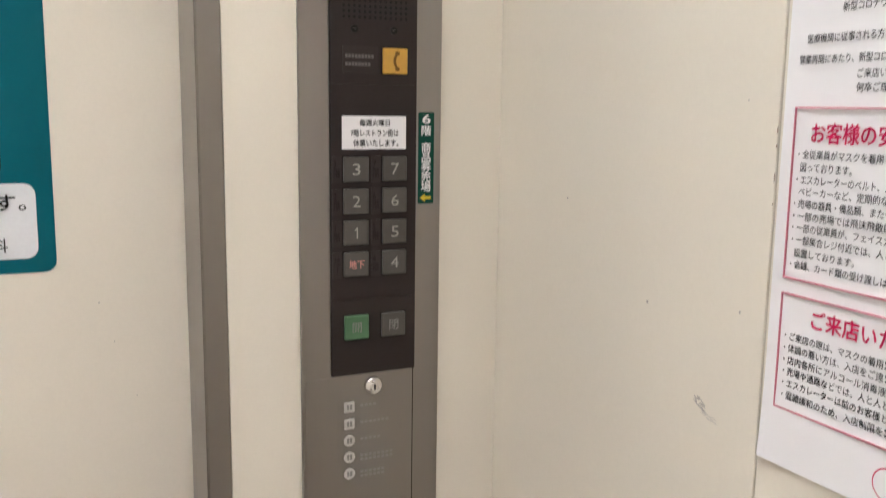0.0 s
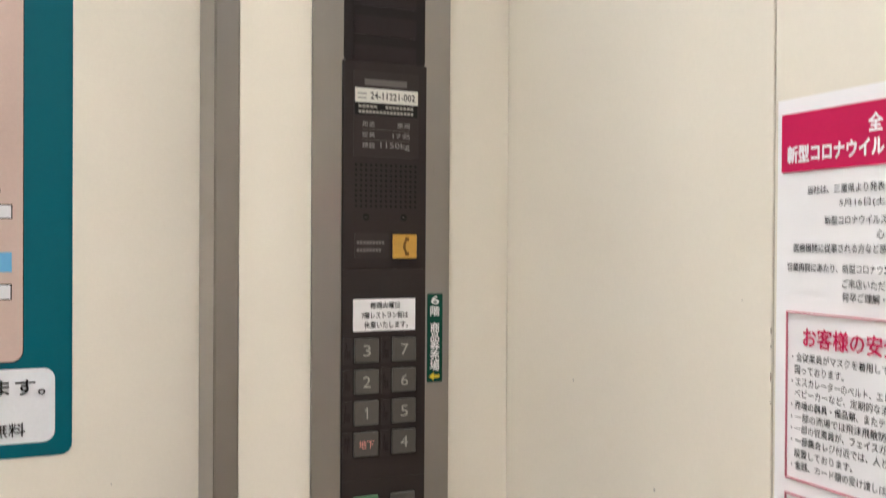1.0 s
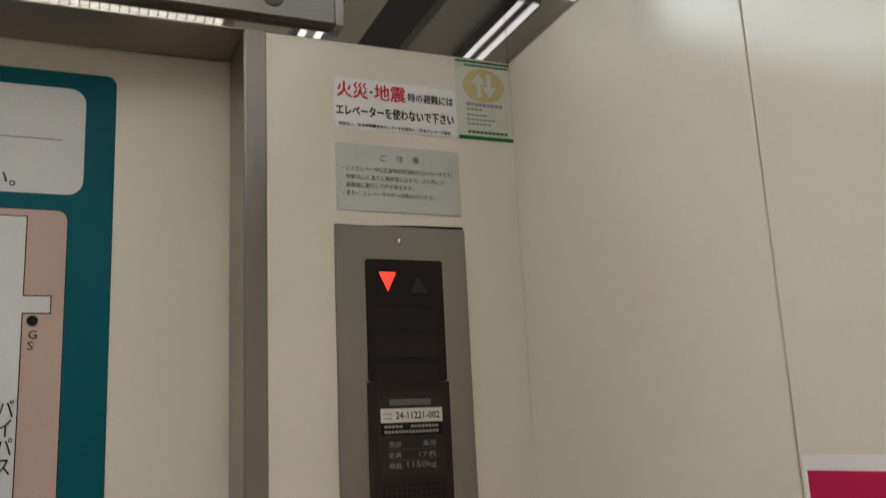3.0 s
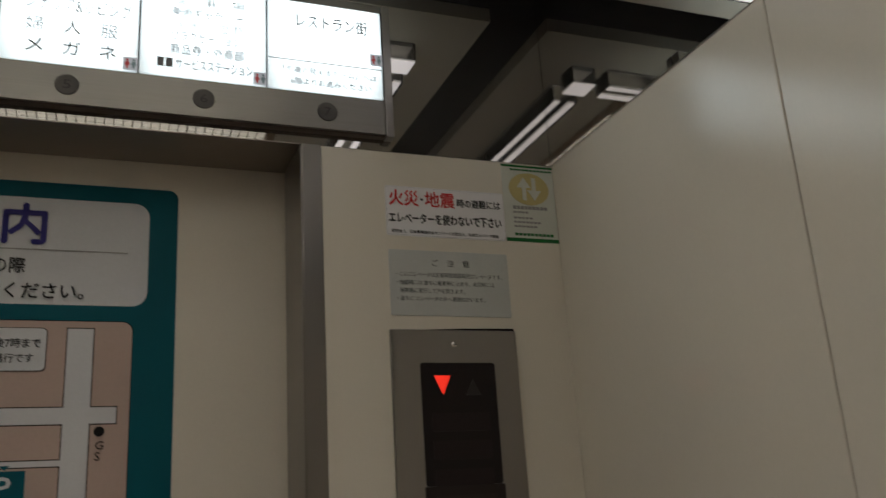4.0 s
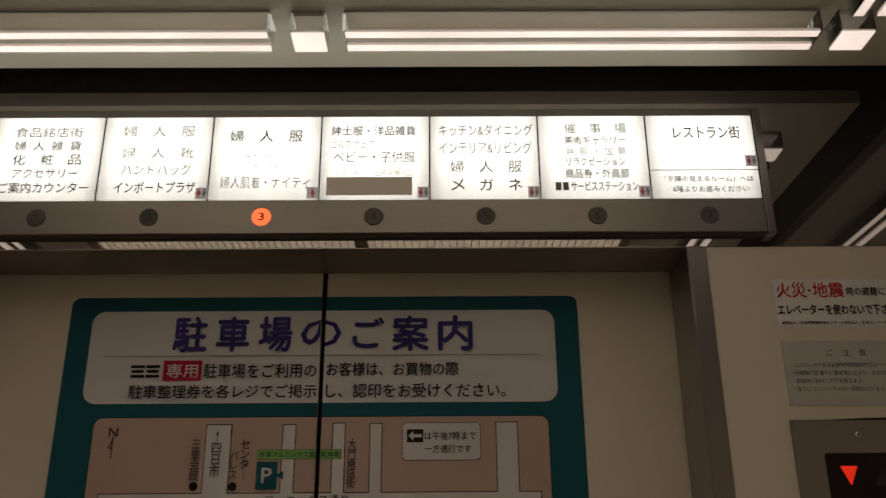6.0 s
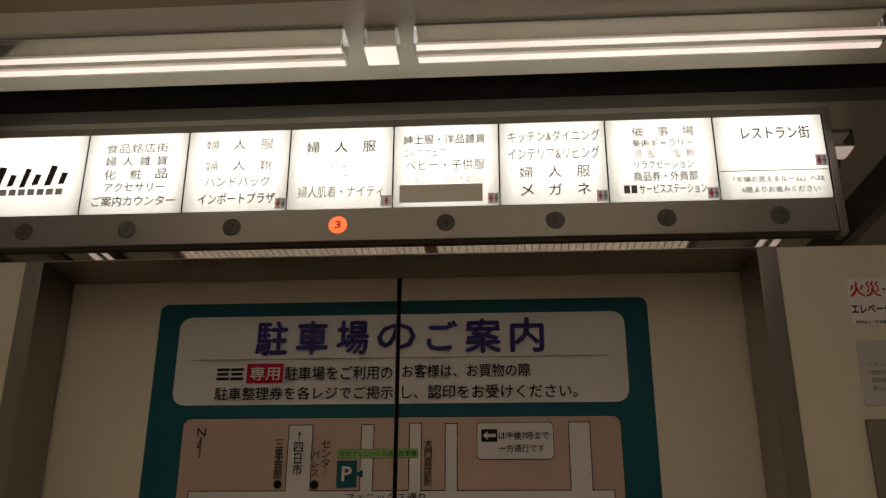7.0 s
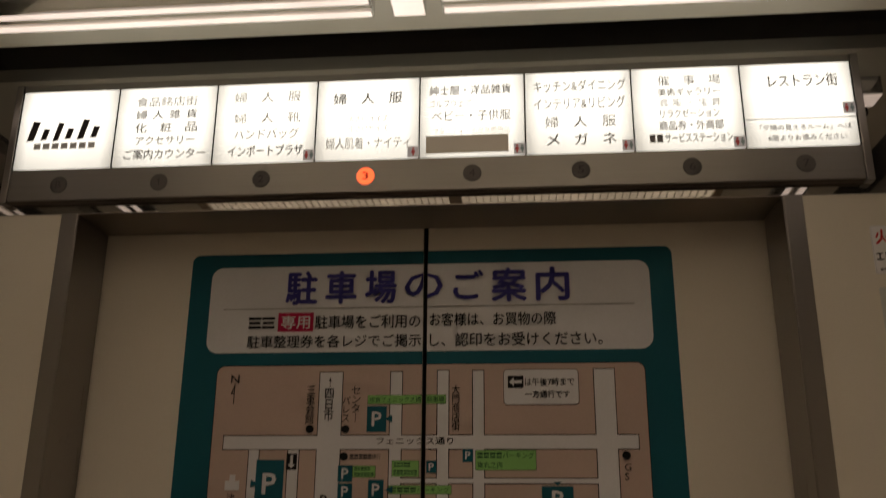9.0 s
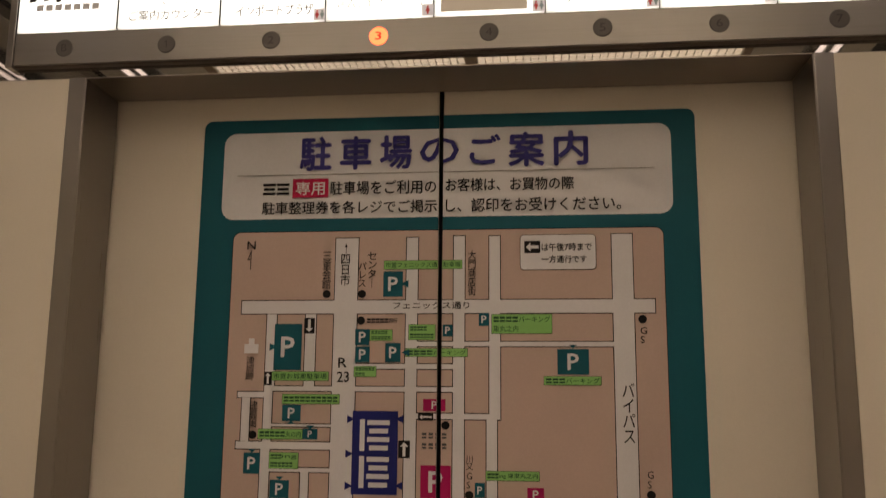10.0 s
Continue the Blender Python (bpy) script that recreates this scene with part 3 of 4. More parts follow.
parking(-0.0815, 1.7969, -0.0533, 1.8334, TEAL)
parking(0.0046, 1.7401, 0.0187, 1.7570, TEAL)
parking(0.0555, 1.7550, 0.0702, 1.7731, TEAL)
parking(0.1644, 1.6878, 0.2074, 1.7228, TEAL)
parking(0.0504, 1.5214, 0.0642, 1.5412, TEAL)
parking(-0.0218, 1.6367, 0.0094, 1.6532, MAGENTA)
parking(-0.0243, 1.5195, 0.0173, 1.5633, MAGENTA)
parking(0.1217, 1.5178, 0.1441, 1.5358, MAGENTA)
patch(-0.1211, 1.5228, -0.0569, 1.6362, NAVY)
pointer(-0.1238, 1.6247, 1, NAVY)
pointer(-0.0544, 1.6254, -1, NAVY)
pointer(-0.1251, 1.5773, 1, NAVY)
pointer(-0.125, 1.534, 1, NAVY)
pointer(-0.0546, 1.5353, -1, NAVY)
pointer(-0.0474, 1.7175, -1, TEAL)
pointer(-0.0502, 1.8152, -1, TEAL)
pointer(-0.24, 1.7253, 1, TEAL)
for u, v, way in ((0.1860, 1.7262, -1), (-0.2095, 1.6192, 1), (-0.1815, 1.6128, -1), (-0.2642, 1.5795, -1), (-0.2229, 1.5428, -1)):
    piece("pointer", [(u - 0.0055, v - 0.0024 * way), (u + 0.0055, v - 0.0024 * way), (u, v + 0.0030 * way)][:: way], 0.0030, 0.0034, TEAL)
rounded(0.1145, 1.8344, 0.2197, 1.8838)
one_way(-0.1952, 1.7444, -0.1802, 1.7668, 'down')
one_way(-0.2515, 1.6710, -0.2399, 1.6901, 'up')
one_way(-0.0288, 1.6234, -0.0075, 1.6338, 'left')
one_way(-0.0557, 1.5725, -0.0396, 1.5963, 'up')
one_way(0.1201, 1.8578, 0.1424, 1.8753, 'left')
dot(-0.164, 1.8012)
dot(-0.1122, 1.8009)
dot(-0.1128, 1.7629)
dot(-0.2646, 1.6016)
dot(0.2816, 1.7639)
dot(0.286, 1.5291)
dot(0.0096, 1.6175)
dot(0.0428, 1.5245)
for char, u0, u1, v0, v1 in (("駐", -0.2095, -0.1640, 1.9858, 2.0358), ("車", -0.1490, -0.1042, 1.9862, 2.0350), ("場", -0.0893, -0.0440, 1.9858, 2.0352), ("の", -0.0300, 0.0252, 1.9915, 2.0305),
                             ("ご", 0.0428, 0.0860, 1.9900, 2.0330), ("案", 0.0992, 0.1490, 1.9858, 2.0356), ("内", 0.1645, 0.2109, 1.9862, 2.0356)):
    print_on(char, u0, v0, u1, v1, TITLE_BLUE)
patch(-0.3056, 1.9787, 0.3045, 1.9798, SIGN_GREY)
for a in (-0.2651, -0.2444):
    for j in range(3):
        patch(a + 0.0012 * (j == 1), 1.9490 + 0.0068 * j, a + 0.0190 - 0.0012 * (j == 1), 1.9528 + 0.0068 * j, INK)
patch(-0.2202, 1.9442, -0.1666, 1.9728, CRIMSON)
print_on('専用', -0.2149, 1.9482, -0.1718, 1.9680, SIGN_WHITE)
print_on('駐車場をご利用の', -0.1638, 1.9475, -0.0067, 1.9677, INK)
print_on('お客様は、お買物の際', 0.0074, 1.9495, 0.1911, 1.9689, INK)
print_on('駐車整理券を各レジでご掲示', -0.2650, 1.9193, -0.0053, 1.9381, INK)
print_on('し、認印をお受けください。', 0.0077, 1.9190, 0.2566, 1.9388, INK)
print_on('N', -0.2848, 1.8678, -0.2724, 1.8796, INK)
patch(-0.2794, 1.8378, -0.2783, 1.8671, INK)
patch(-0.2840, 1.8520, -0.2783, 1.8530, INK)
piece("north_arrow", [(-0.2840, 1.8520), (-0.2826, 1.8520), (-0.2783, 1.8650), (-0.2783, 1.8671)], 0.0024, 0.0032, INK)
print_on('三\n重\n会\n館', -0.1713, 1.8087, -0.1581, 1.8629, INK)
print_on('四\n日\n市', -0.1443, 1.8131, -0.1304, 1.8587, INK)
patch(-0.1375, 1.8605, -0.1367, 1.8720, INK)
piece("north_arrow", [(-0.1391, 1.8692), (-0.1371, 1.8702), (-0.1351, 1.8692), (-0.1371, 1.8750)], 0.0024, 0.0032, INK)
print_on('セ\nン\nタ\n｜', -0.1049, 1.8098, -0.0916, 1.8621, INK)
print_on('パ\nレ\nス', -0.1179, 1.8110, -0.1064, 1.8470, INK)
print_on('フェニックス通り', -0.0666, 1.7792, 0.0423, 1.7889, INK)
print_on('大\n門\n商\n店\n街', 0.0399, 1.7979, 0.0515, 1.8628, INK)
print_on('は午後7時まで', 0.1444, 1.8605, 0.2140, 1.8719, INK)
print_on('一方通行です', 0.1442, 1.8435, 0.2070, 1.8540, INK)
print_on('R', -0.1438, 1.6964, -0.1314, 1.7100, INK)
print_on('23', -0.1451, 1.6760, -0.1278, 1.6905, INK)
print_on('津\n城\n跡', -0.2787, 1.6782, -0.2663, 1.7115, INK)
print_on('津\n警\n察\n署', -0.2706, 1.6118, -0.2586, 1.6488, INK)
print_on('バ\nイ\nパ\nス', 0.2515, 1.5966, 0.2678, 1.6765, INK)
print_on('G\nS', 0.2780, 1.7309, 0.2871, 1.7529, INK)
print_on('G\nS', 0.2818, 1.5378, 0.2898, 1.5601, INK)
print_on('川\n又', 0.0382, 1.5582, 0.0482, 1.5765, INK)
print_on('G\nS', 0.0394, 1.5334, 0.0468, 1.5545, INK)
mixed_line('■■■■■銀行', -0.1045, 1.7592, -0.0600, 1.7662, INK)
for v in (1.5990, 1.5850):
    for k in range(4):
        unread_mark(-0.0230 + 0.0093 * k, -0.0230 + 0.0093 * k + 0.0062, v, v + 0.0085, PRINT_GREY)
patch(-0.2823, 1.7160, -0.2615, 1.7294, SIGN_WHITE)
patch(-0.2761, 1.7294, -0.2679, 1.7377, SIGN_WHITE)

for top in (1.6255, 1.5755):
    patch(-0.1105, top - 0.0440, -0.1035, top - 0.0010, SIGN_WHITE)
    for j in range(4):
        patch(-0.1000 + 0.003 * (j % 2), top - 0.0085 - 0.0115 * j, -0.0685 - 0.002 * (j % 2), top - 0.0020 - 0.0115 * j, SIGN_WHITE)

on_sign("lettering", letters("します。", 0.262, 1.3085, 0.336, 1.3255, 0.0036, on_door, 0.01), INK)
on_sign("lettering", letters("い。", 0.255, 1.288, 0.284, 1.301, 0.0036, on_door, 0.01), INK)
on_sign("lettering", letters("無料", 0.283, 1.264, 0.316, 1.279, 0.0036, on_door, 0.01), INK)

# ---- floor indicator above the doors ----
IC, PITCH, IY = 0.0012, 0.1515, 0.014
ind = empty("floor_indicator", "long steel floor indicator box with eight backlit captions", "floor indicator")
X0, X1 = IC - 4 * PITCH, IC + 4 * PITCH
part("housing", solid(X0, 0.0, 2.1185, X1, -0.0100, 2.303), DARK_STEEL, ind, "dull metal box")
part("lower_fascia", solid(X0 - 0.0005, -0.0095, 2.1182, X1 + 0.0005, -IY, 2.1672, bevel=0.001), STEEL_H, ind, "brushed steel strip with floor lamps")
part("upper_rim", solid(X0, -0.0095, 2.2950, X1, -IY, 2.3060, bevel=0.0012), STEEL_H, ind)
# Brown strip that carries the shade under the box in its colour.
part("shaded_underside", solid(X0, -0.0002, 2.1168, X1, -IY + 0.003, 2.1181), UNDERSIDE_BROWN, ind, "dark brown strip in place of the shaded underside")
for x in (X0 - 0.0115, X1 + 0.0008):
    part("end_plate", solid(x, 0.0, 2.1150, x + 0.0107, -IY - 0.002, 2.3062, bevel=0.001), STEEL, ind, "brushed steel end plate")
captions = []
for k in range(9):
    part("divider", solid(X0 + k * PITCH - 0.0007, -0.0105, 2.1680, X0 + k * PITCH + 0.0007, -IY - 0.0008, 2.2945), BLACK, ind, "thin dark divider")
for k in range(8):
    a = X0 + k * PITCH
    captions.append(part("caption", solid(a + 0.0013, -0.0105, 2.1682, a + PITCH - 0.0013, -IY - 0.0004, 2.2942, bevel=0.0005), CAPTION, ind, "backlit white caption film"))
    c = a + PITCH / 2
    lit = k == 3
    ring = part("lamp", slab(disc(c, 2.1422, 0.0130, 32), IY - 0.003, IY + 0.0012, front, 0.0008), ORANGE_LAMP if lit else LAMP_GREY, ind, "lit orange floor lamp" if lit else "unlit round floor lamp")
    part("numeral", letters("B1234567"[k], c - (0.0022 if k == 1 else 0.0042), 2.1367, c + (0.0022 if k == 1 else 0.0042), 2.1477, IY + 0.0016, front, 0.012 if lit else 0.0), LAMP_INK if lit else LAMP_DIM, ring)


def caption(k, text, u0, v0, u1, v1, mat):
    cells = [0.45 if c == " " else 1.0 for c in text]
    total, at, word, start = sum(cells), 0.0, "", 0.0
    for c, w in zip(text + " ", cells + [1.0]):
        if c in " \u3000":
            if word == "・":
                c0, vm = u0 + (u1 - u0) * (start + 0.5) / total, (v0 + v1) / 2
                part("lettering", slab(disc(c0, vm, 0.0011, 12), IY, IY + 0.0013, front), mat, captions[k])
            elif word:
                a, b = (u0 + (u1 - u0) * q / total for q in (start + 0.04, at - 0.04))
                part("lettering", letters(word, a, v0, b, v1, IY + 0.0012, front, 0.015 if mat is SIGN_INK else 0.004), mat, captions[k])
            word = ""
        else:
            start = start if word else at
            word += c
        at += w


def blank_strip(k, u0, v0, u1, v1):
    part("blank_strip", slab(outline(u0, v0, u1, v1), IY, IY + 0.0016, front), TAUPE, captions[k], "taupe strip over a line of text")


caption(1, '食品銘店街', -0.4249, 2.2632, -0.3304, 2.2788, MID_INK)
caption(1, '婦 人 雑 貨', -0.4235, 2.2425, -0.3296, 2.2573, SIGN_INK)
caption(1, '化\u3000粧\u3000品', -0.4231, 2.2209, -0.3274, 2.2365, SIGN_INK)
caption(1, 'アクセサリー', -0.4203, 2.2012, -0.3298, 2.2149, SIGN_INK)
caption(1, 'ご案内カウンター', -0.4355, 2.1782, -0.3120, 2.1942, SIGN_INK)
caption(2, '婦\u3000人\u3000服', -0.2751, 2.2636, -0.1740, 2.2804, FAINT_INK)
caption(2, '婦\u3000人\u3000靴', -0.2735, 2.2302, -0.1729, 2.2465, FAINT_INK)
caption(2, 'ハンドバッグ', -0.2713, 2.2044, -0.1739, 2.2212, FAINT_INK)
caption(2, 'インポートプラザ', -0.2786, 2.1778, -0.1667, 2.1947, SIGN_INK)
caption(3, '婦\u3000人\u3000服', -0.1262, 2.2550, -0.0234, 2.2727, SIGN_INK)
caption(3, '婦人肌着・ナイティ', -0.1345, 2.1837, -0.0114, 2.2020, FAINT_INK)
caption(3, '大きいサイズ', -0.1028, 2.2242, -0.0442, 2.2369, PALE_INK)
caption(3, '小さいサイズ', -0.1022, 2.2102, -0.0438, 2.2218, PALE_INK)
caption(5, 'キッチン&ダイニング', 0.1654, 2.2630, 0.2967, 2.2814, MID_INK)
caption(5, 'インテリア&リビング', 0.1654, 2.2351, 0.2948, 2.2540, MID_INK)
caption(5, '婦\u3000人\u3000服', 0.1803, 2.2068, 0.2806, 2.2245, MID_INK)
caption(5, 'メ\u3000ガ\u3000ネ', 0.1814, 2.1797, 0.2801, 2.1969, SIGN_INK)
caption(6, '催\u3000事\u3000場', 0.3408, 2.2667, 0.4287, 2.2823, MID_INK)
caption(6, '美術ギャラリー', 0.3401, 2.2496, 0.4269, 2.2626, SIGN_INK)
caption(6, '呉 服 ・ 宝 飾', 0.3420, 2.2330, 0.4265, 2.2457, MID_INK)
caption(6, 'リラクゼーション', 0.3415, 2.2162, 0.4235, 2.2296, SIGN_INK)
caption(6, '商品券・外商部', 0.3393, 2.1975, 0.4276, 2.2118, SIGN_INK)
caption(6, 'サービスステーション', 0.3459, 2.1784, 0.4383, 2.1925, SIGN_INK)
caption(7, 'レストラン街', 0.4931, 2.2575, 0.5879, 2.2774, SIGN_INK)
caption(7, '「夕陽の見えるルーム」へは', 0.4750, 2.1915, 0.5980, 2.2005, SIGN_INK)
caption(7, '6階よりお進みください', 0.4850, 2.1760, 0.5900, 2.1850, SIGN_INK)
caption(4, '紳士服・洋品雑貨', 0.0151, 2.2642, 0.1337, 2.2792, SIGN_INK)
caption(4, 'ゴルフウェア', 0.0153, 2.2446, 0.0763, 2.2579, MID_INK)
caption(4, 'ベビー・子供服', 0.0189, 2.2226, 0.1329, 2.2395, MID_INK)
caption(4, 'マタニティ・出産準備用品', 0.0208, 2.2013, 0.1309, 2.2124, PALE_INK)
for a in (0.3250, 0.3350):
    part("unread_letter", slab(outline(a, 2.1795, a + 0.0080, 2.1915), IY, IY + 0.0014, front), SIGN_INK, captions[6])
blank_strip(4, 0.0112, 2.1733, 0.1287, 2.2003)


for k, u0, v0, w, two in ((2, -0.1662, 2.1690, 0.0165, 1), (3, -0.0150, 2.1690, 0.0165, 0), (4, 0.1360, 2.1690, 0.0165, 1), (5, 0.2872, 2.1690, 0.0165, 1), (6, 0.4388, 2.1690, 0.0165, 1), (7, 0.5900, 2.2150, 0.0165, 1)):
    tile = part("washroom_tile", slab(outline(u0, v0, u0 + w, v0 + 0.0165), IY, IY + 0.0013, front), PICTO_GREY, captions[k], "small grey tile with two coloured washroom marks")
    for j in range(1 + two):
        uc = u0 + w * (0.28 + 0.44 * j if two else 0.5)
        mark = PICTO_BLUE if j else PICTO_RED
        part("mark_head", slab(disc(uc, v0 + 0.0129, 0.0015, 12), IY + 0.0010, IY + 0.0017, front), mark, captions[k])
        part("mark_body", slab([(uc - 0.0011, v0 + 0.0022), (uc + 0.0011, v0 + 0.0022), (uc + 0.0013, v0 + 0.0060), (uc + 0.0030, v0 + 0.0066), (uc + 0.0017, v0 + 0.0108), (uc - 0.0017, v0 + 0.0108), (uc - 0.0030, v0 + 0.0066), (uc - 0.0013, v0 + 0.0060)], IY + 0.0010, IY + 0.0017, front), mark, captions[k])
part("rule", slab(outline(X0 + 7 * PITCH + 0.002, 2.2088, X1 - 0.002, 2.2098), IY, IY + 0.0014, front), FAINT_INK, captions[7])
# the shop's mark, as plain slanted blocks
for a, v, n, h in ((-0.5890, 2.2130, 0.017, 0.033), (-0.5675, 2.2140, 0.014, 0.019), (-0.5485, 2.2120, 0.013, 0.031), (-0.5300, 2.2150, 0.014, 0.018), (-0.5110, 2.2140, 0.015, 0.033), (-0.4905, 2.2160, 0.014, 0.019)):
    lean = h * 0.22
    part("mark_block", slab([(a, v), (a + n * 0.62, v + 0.001), (a + n * 0.62 + lean, v + h * 0.94), (a + lean, v + h)], IY, IY + 0.0014, front), MARK_INK, captions[0], "plain dark block of a shop mark")
for k in range(7):
    a = -0.5760 + k * 0.0140
    part("unread_letter", slab(outline(a, 2.1995, a + 0.0100, 2.2090), IY, IY + 0.0014, front), FAINT_INK, captions[0])

# ---- operating panel ----
op = empty("operating_panel", "stainless steel lift operating panel with dark brown button plate", "control panel")
part("back_box", slab([(0.606, 0.858), (0.7695, 0.858), (0.7695, 1.8700), (0.700, 1.8690), (0.606, 1.8650)], 0.0, 0.0035, front), BLACK, op, "black gap behind the plate")
part("faceplate", slab(outline(0.6043, 0.855, 0.7704, 1.8665, 0.001, 2), 0.0008, 0.006, front, 0.0008), STEEL, op, "brushed stainless faceplate")
part("service_door", slab(outline(0.6075, 0.862, 0.7372, 1.1180), 0.005, 0.0064, front, 0.0003), STEEL, op, "brushed stainless service flap")
part("flap_gap", slab(outline(0.7373, 0.862, 0.7383, 1.1200), 0.005, 0.0063, front), BLACK, op)
screw = part("screw", slab(disc(0.6853, 1.8480, 0.0042, 20), 0.005, 0.0088, front, 0.0015), CHROME, op, "chrome cross-head screw", True)
part("slot", slab(outline(0.6848, 1.8452, 0.6858, 1.8508), 0.0085, 0.0090, front), BLACK, screw)
part("slot", slab(outline(0.6825, 1.8475, 0.6881, 1.8485), 0.0085, 0.0090, front), BLACK, screw)
disp = part("direction_display", slab(outline(0.6395, 1.6800, 0.7380, 1.8255, 0.004), 0.004, 0.0068, front, 0.0005), BROWN_GLOSS, op, "smoked direction display, down arrow lit red")
part("down_arrow", slab([(0.6565, 1.8095), (0.6670, 1.7868), (0.6775, 1.8095)], 0.006, 0.0074, front), RED_LAMP, disp, "lit red down arrow")
part("up_arrow", slab([(0.6968, 1.7858), (0.7168, 1.7858), (0.7068, 1.8056)], 0.006, 0.0074, front), BROWN_ARROW, disp, "unlit grey up arrow")
for k in range(3):
    v = 1.7540 - 0.0330 * k
    part("message_window", slab(outline(0.6510, v - 0.011, 0.7265, v + 0.011, 0.001, 2), 0.006, 0.0072, front), BROWN_WINDOW, disp, "dark message window")
mods = []
for v0, v1 in ((1.4458, 1.6797), (1.2074, 1.44575), (1.1200, 1.20735)):
    mods.append(part("button_plate", slab(outline(0.6380, v0, 0.7390, v1, 0.0008, 2), 0.004, 0.0088, front, 0.0003), BROWN, op, "dark brown plastic plate"))
talk, keys, doorkeys = mods
F = 0.0088
plate = part("rating_plate", slab(outline(0.6505, 1.5725, 0.7290, 1.6690, 0.001, 2), F - 0.001, F + 0.0006, front), BROWN_TILE, talk, "brown rating plate with grey writing")
part("maker_bar", slab(outline(0.6632, 1.6530, 0.7142, 1.6600), F, F + 0.0010, front), LETTER_DIM, plate, "plain grey bar")
tag = part("number_label", slab(outline(0.6520, 1.6335, 0.7278, 1.6495), F, F + 0.0012, front), PAPER_CREAM, talk, "white label with a black lift number")
part("lettering", letters("24-11221-002", 0.6700, 1.6375, 0.7240, 1.6453, F + 0.0016, front, 0.02), INK, tag)
for k in range(2):
    part("unread_line", slab(outline(0.6550, 1.6425 - 0.005 * k, 0.6655, 1.6440 - 0.005 * k), F, F + 0.0016, front), SIGN_GREY, tag)
strip = part("maker_label", slab(outline(0.6515, 1.6190, 0.7272, 1.6330), F, F + 0.0011, front), INK, talk, "black label with unread white print")
for a, b, v in ((0.6560, 0.6790, 1.6275), (0.6880, 0.7230, 1.6275), (0.6560, 0.7230, 1.6215)):
    n = int((b - a) / 0.004)
    for k in range(n):
        part("unread_letter", slab(outline(a + (b - a) * k / n, v, a + (b - a) * (k + 0.75) / n, v + 0.0030), F, F + 0.0015, front), LETTER_GREY, strip)
for text, u0, v0, u1, v1 in (("用途", 0.6603, 1.6060, 0.6756, 1.6125), ("乗用", 0.7024, 1.6060, 0.7178, 1.6125), ("定員", 0.6603, 1.5940, 0.6756, 1.6005), ("17名", 0.6970, 1.5940, 0.7178, 1.6005), ("積載", 0.6603, 1.5820, 0.6756, 1.5885), ("1150kg", 0.6822, 1.5808, 0.7178, 1.5895)):
    part("lettering", letters(text, u0, v0, u1, v1, F + 0.0011, front), LETTER_MID, plate)
for v in (1.6032, 1.5912):
    part("rule", slab(outline(0.6603, v, 0.7178, v + 0.0004), F, F + 0.0010, front), LETTER_DIM, plate)
bm = bmesh.new()
for i in range(13):
    for j in range(9):
        slab(disc(0.6536 + i * 0.00598, 1.5168 + j * 0.0058, 0.00165, 8), F - 0.001, F + 0.0003, front, bm=bm)
holes = part("speaker_grille", bm, BLACK, talk, "grid of small speaker holes")
holes["kind"] = "stuff"
for u in (0.6655, 0.7110):
    s = part("fixing_screw", slab(disc(u, 1.5043, 0.0041, 16), F - 0.001, F + 0.0008, front), BLACK, talk, "small black screw")
    part("slot", slab(outline(u - 0.0016, 1.5040, u + 0.0016, 1.5046), F, F + 0.0011, front), LETTER_DIM, s)
note = part("call_note", slab(outline(0.6524, 1.4575, 0.6930, 1.4865, 0.001, 2), F - 0.001, F + 0.0006, front), BROWN_TILE, talk, "dark note with unread print")
for j in range(2):
    for k in range(9 - j):
        a = 0.6550 + k * 0.0037
        part("unread_letter", slab(outline(a, 1.4738 - 0.0085 * j, a + 0.0028, 1.4775 - 0.0085 * j), F, F + 0.0010, front), LETTER_DIM, note)


def key(parent, u0, v1, mat, text="", ink=LETTER_GREY, label="", scale=0.5, bold=0.0):
    w, h = 0.0290, 0.0276
    part("key_well", slab(outline(u0 - 0.0012, v1 - h - 0.0012, u0 + w + 0.0012, v1 + 0.0012, 0.0014, 2), F - 0.001, F + 0.0003, front), BLACK, parent, "black gap round a button")
    k = part("button", slab(outline(u0, v1 - h, u0 + w, v1, 0.0012, 3), F - 0.001, F + 0.0032, front, 0.0010), mat, parent, label)
    if text:
        hh = h * scale
        ww = hh * (0.72 if ord(text[0]) < 256 else 0.95 * len(text))
        if text == "1":
            ww *= 0.50
        uc, vc = u0 + w / 2, v1 - h / 2
        part("lettering", letters(text, uc - ww / 2, vc - hh / 2, uc + ww / 2, vc + hh / 2, F + 0.0035, front, bold), ink, k)
    return k


for row, (a, b) in enumerate((("3", "7"), ("2", "6"), ("1", "5"), ("地下", "4"))):
    top = 1.3676 - 0.0353 * row
    for u, t in ((0.6523, a), (0.6978, b)):
        key(keys, u, top, KEY_GREY, t, LETTER_PINK if t == "地下" else LETTER_GREY, "smoky grey square button", 0.34 if t == "地下" else 0.46, 0.008 if t == "地下" else 0.0)
        tile = part("floor_tag", slab(outline(u - 0.0128, top - 0.0290, u - 0.0022, top + 0.0005), F - 0.001, F + 0.0005, front), BROWN_TILE, keys, "dark raised floor tag")
        part("lettering", letters("\n".join(t if len(t) == 2 else t + "階"), u - 0.0110, top - 0.0230, u - 0.0038, top - 0.0045, F + 0.0008, front), TAG_INK, tile)
phone = key(talk, 0.6978, 1.4852, KEY_YELLOW, label="amber emergency call button")
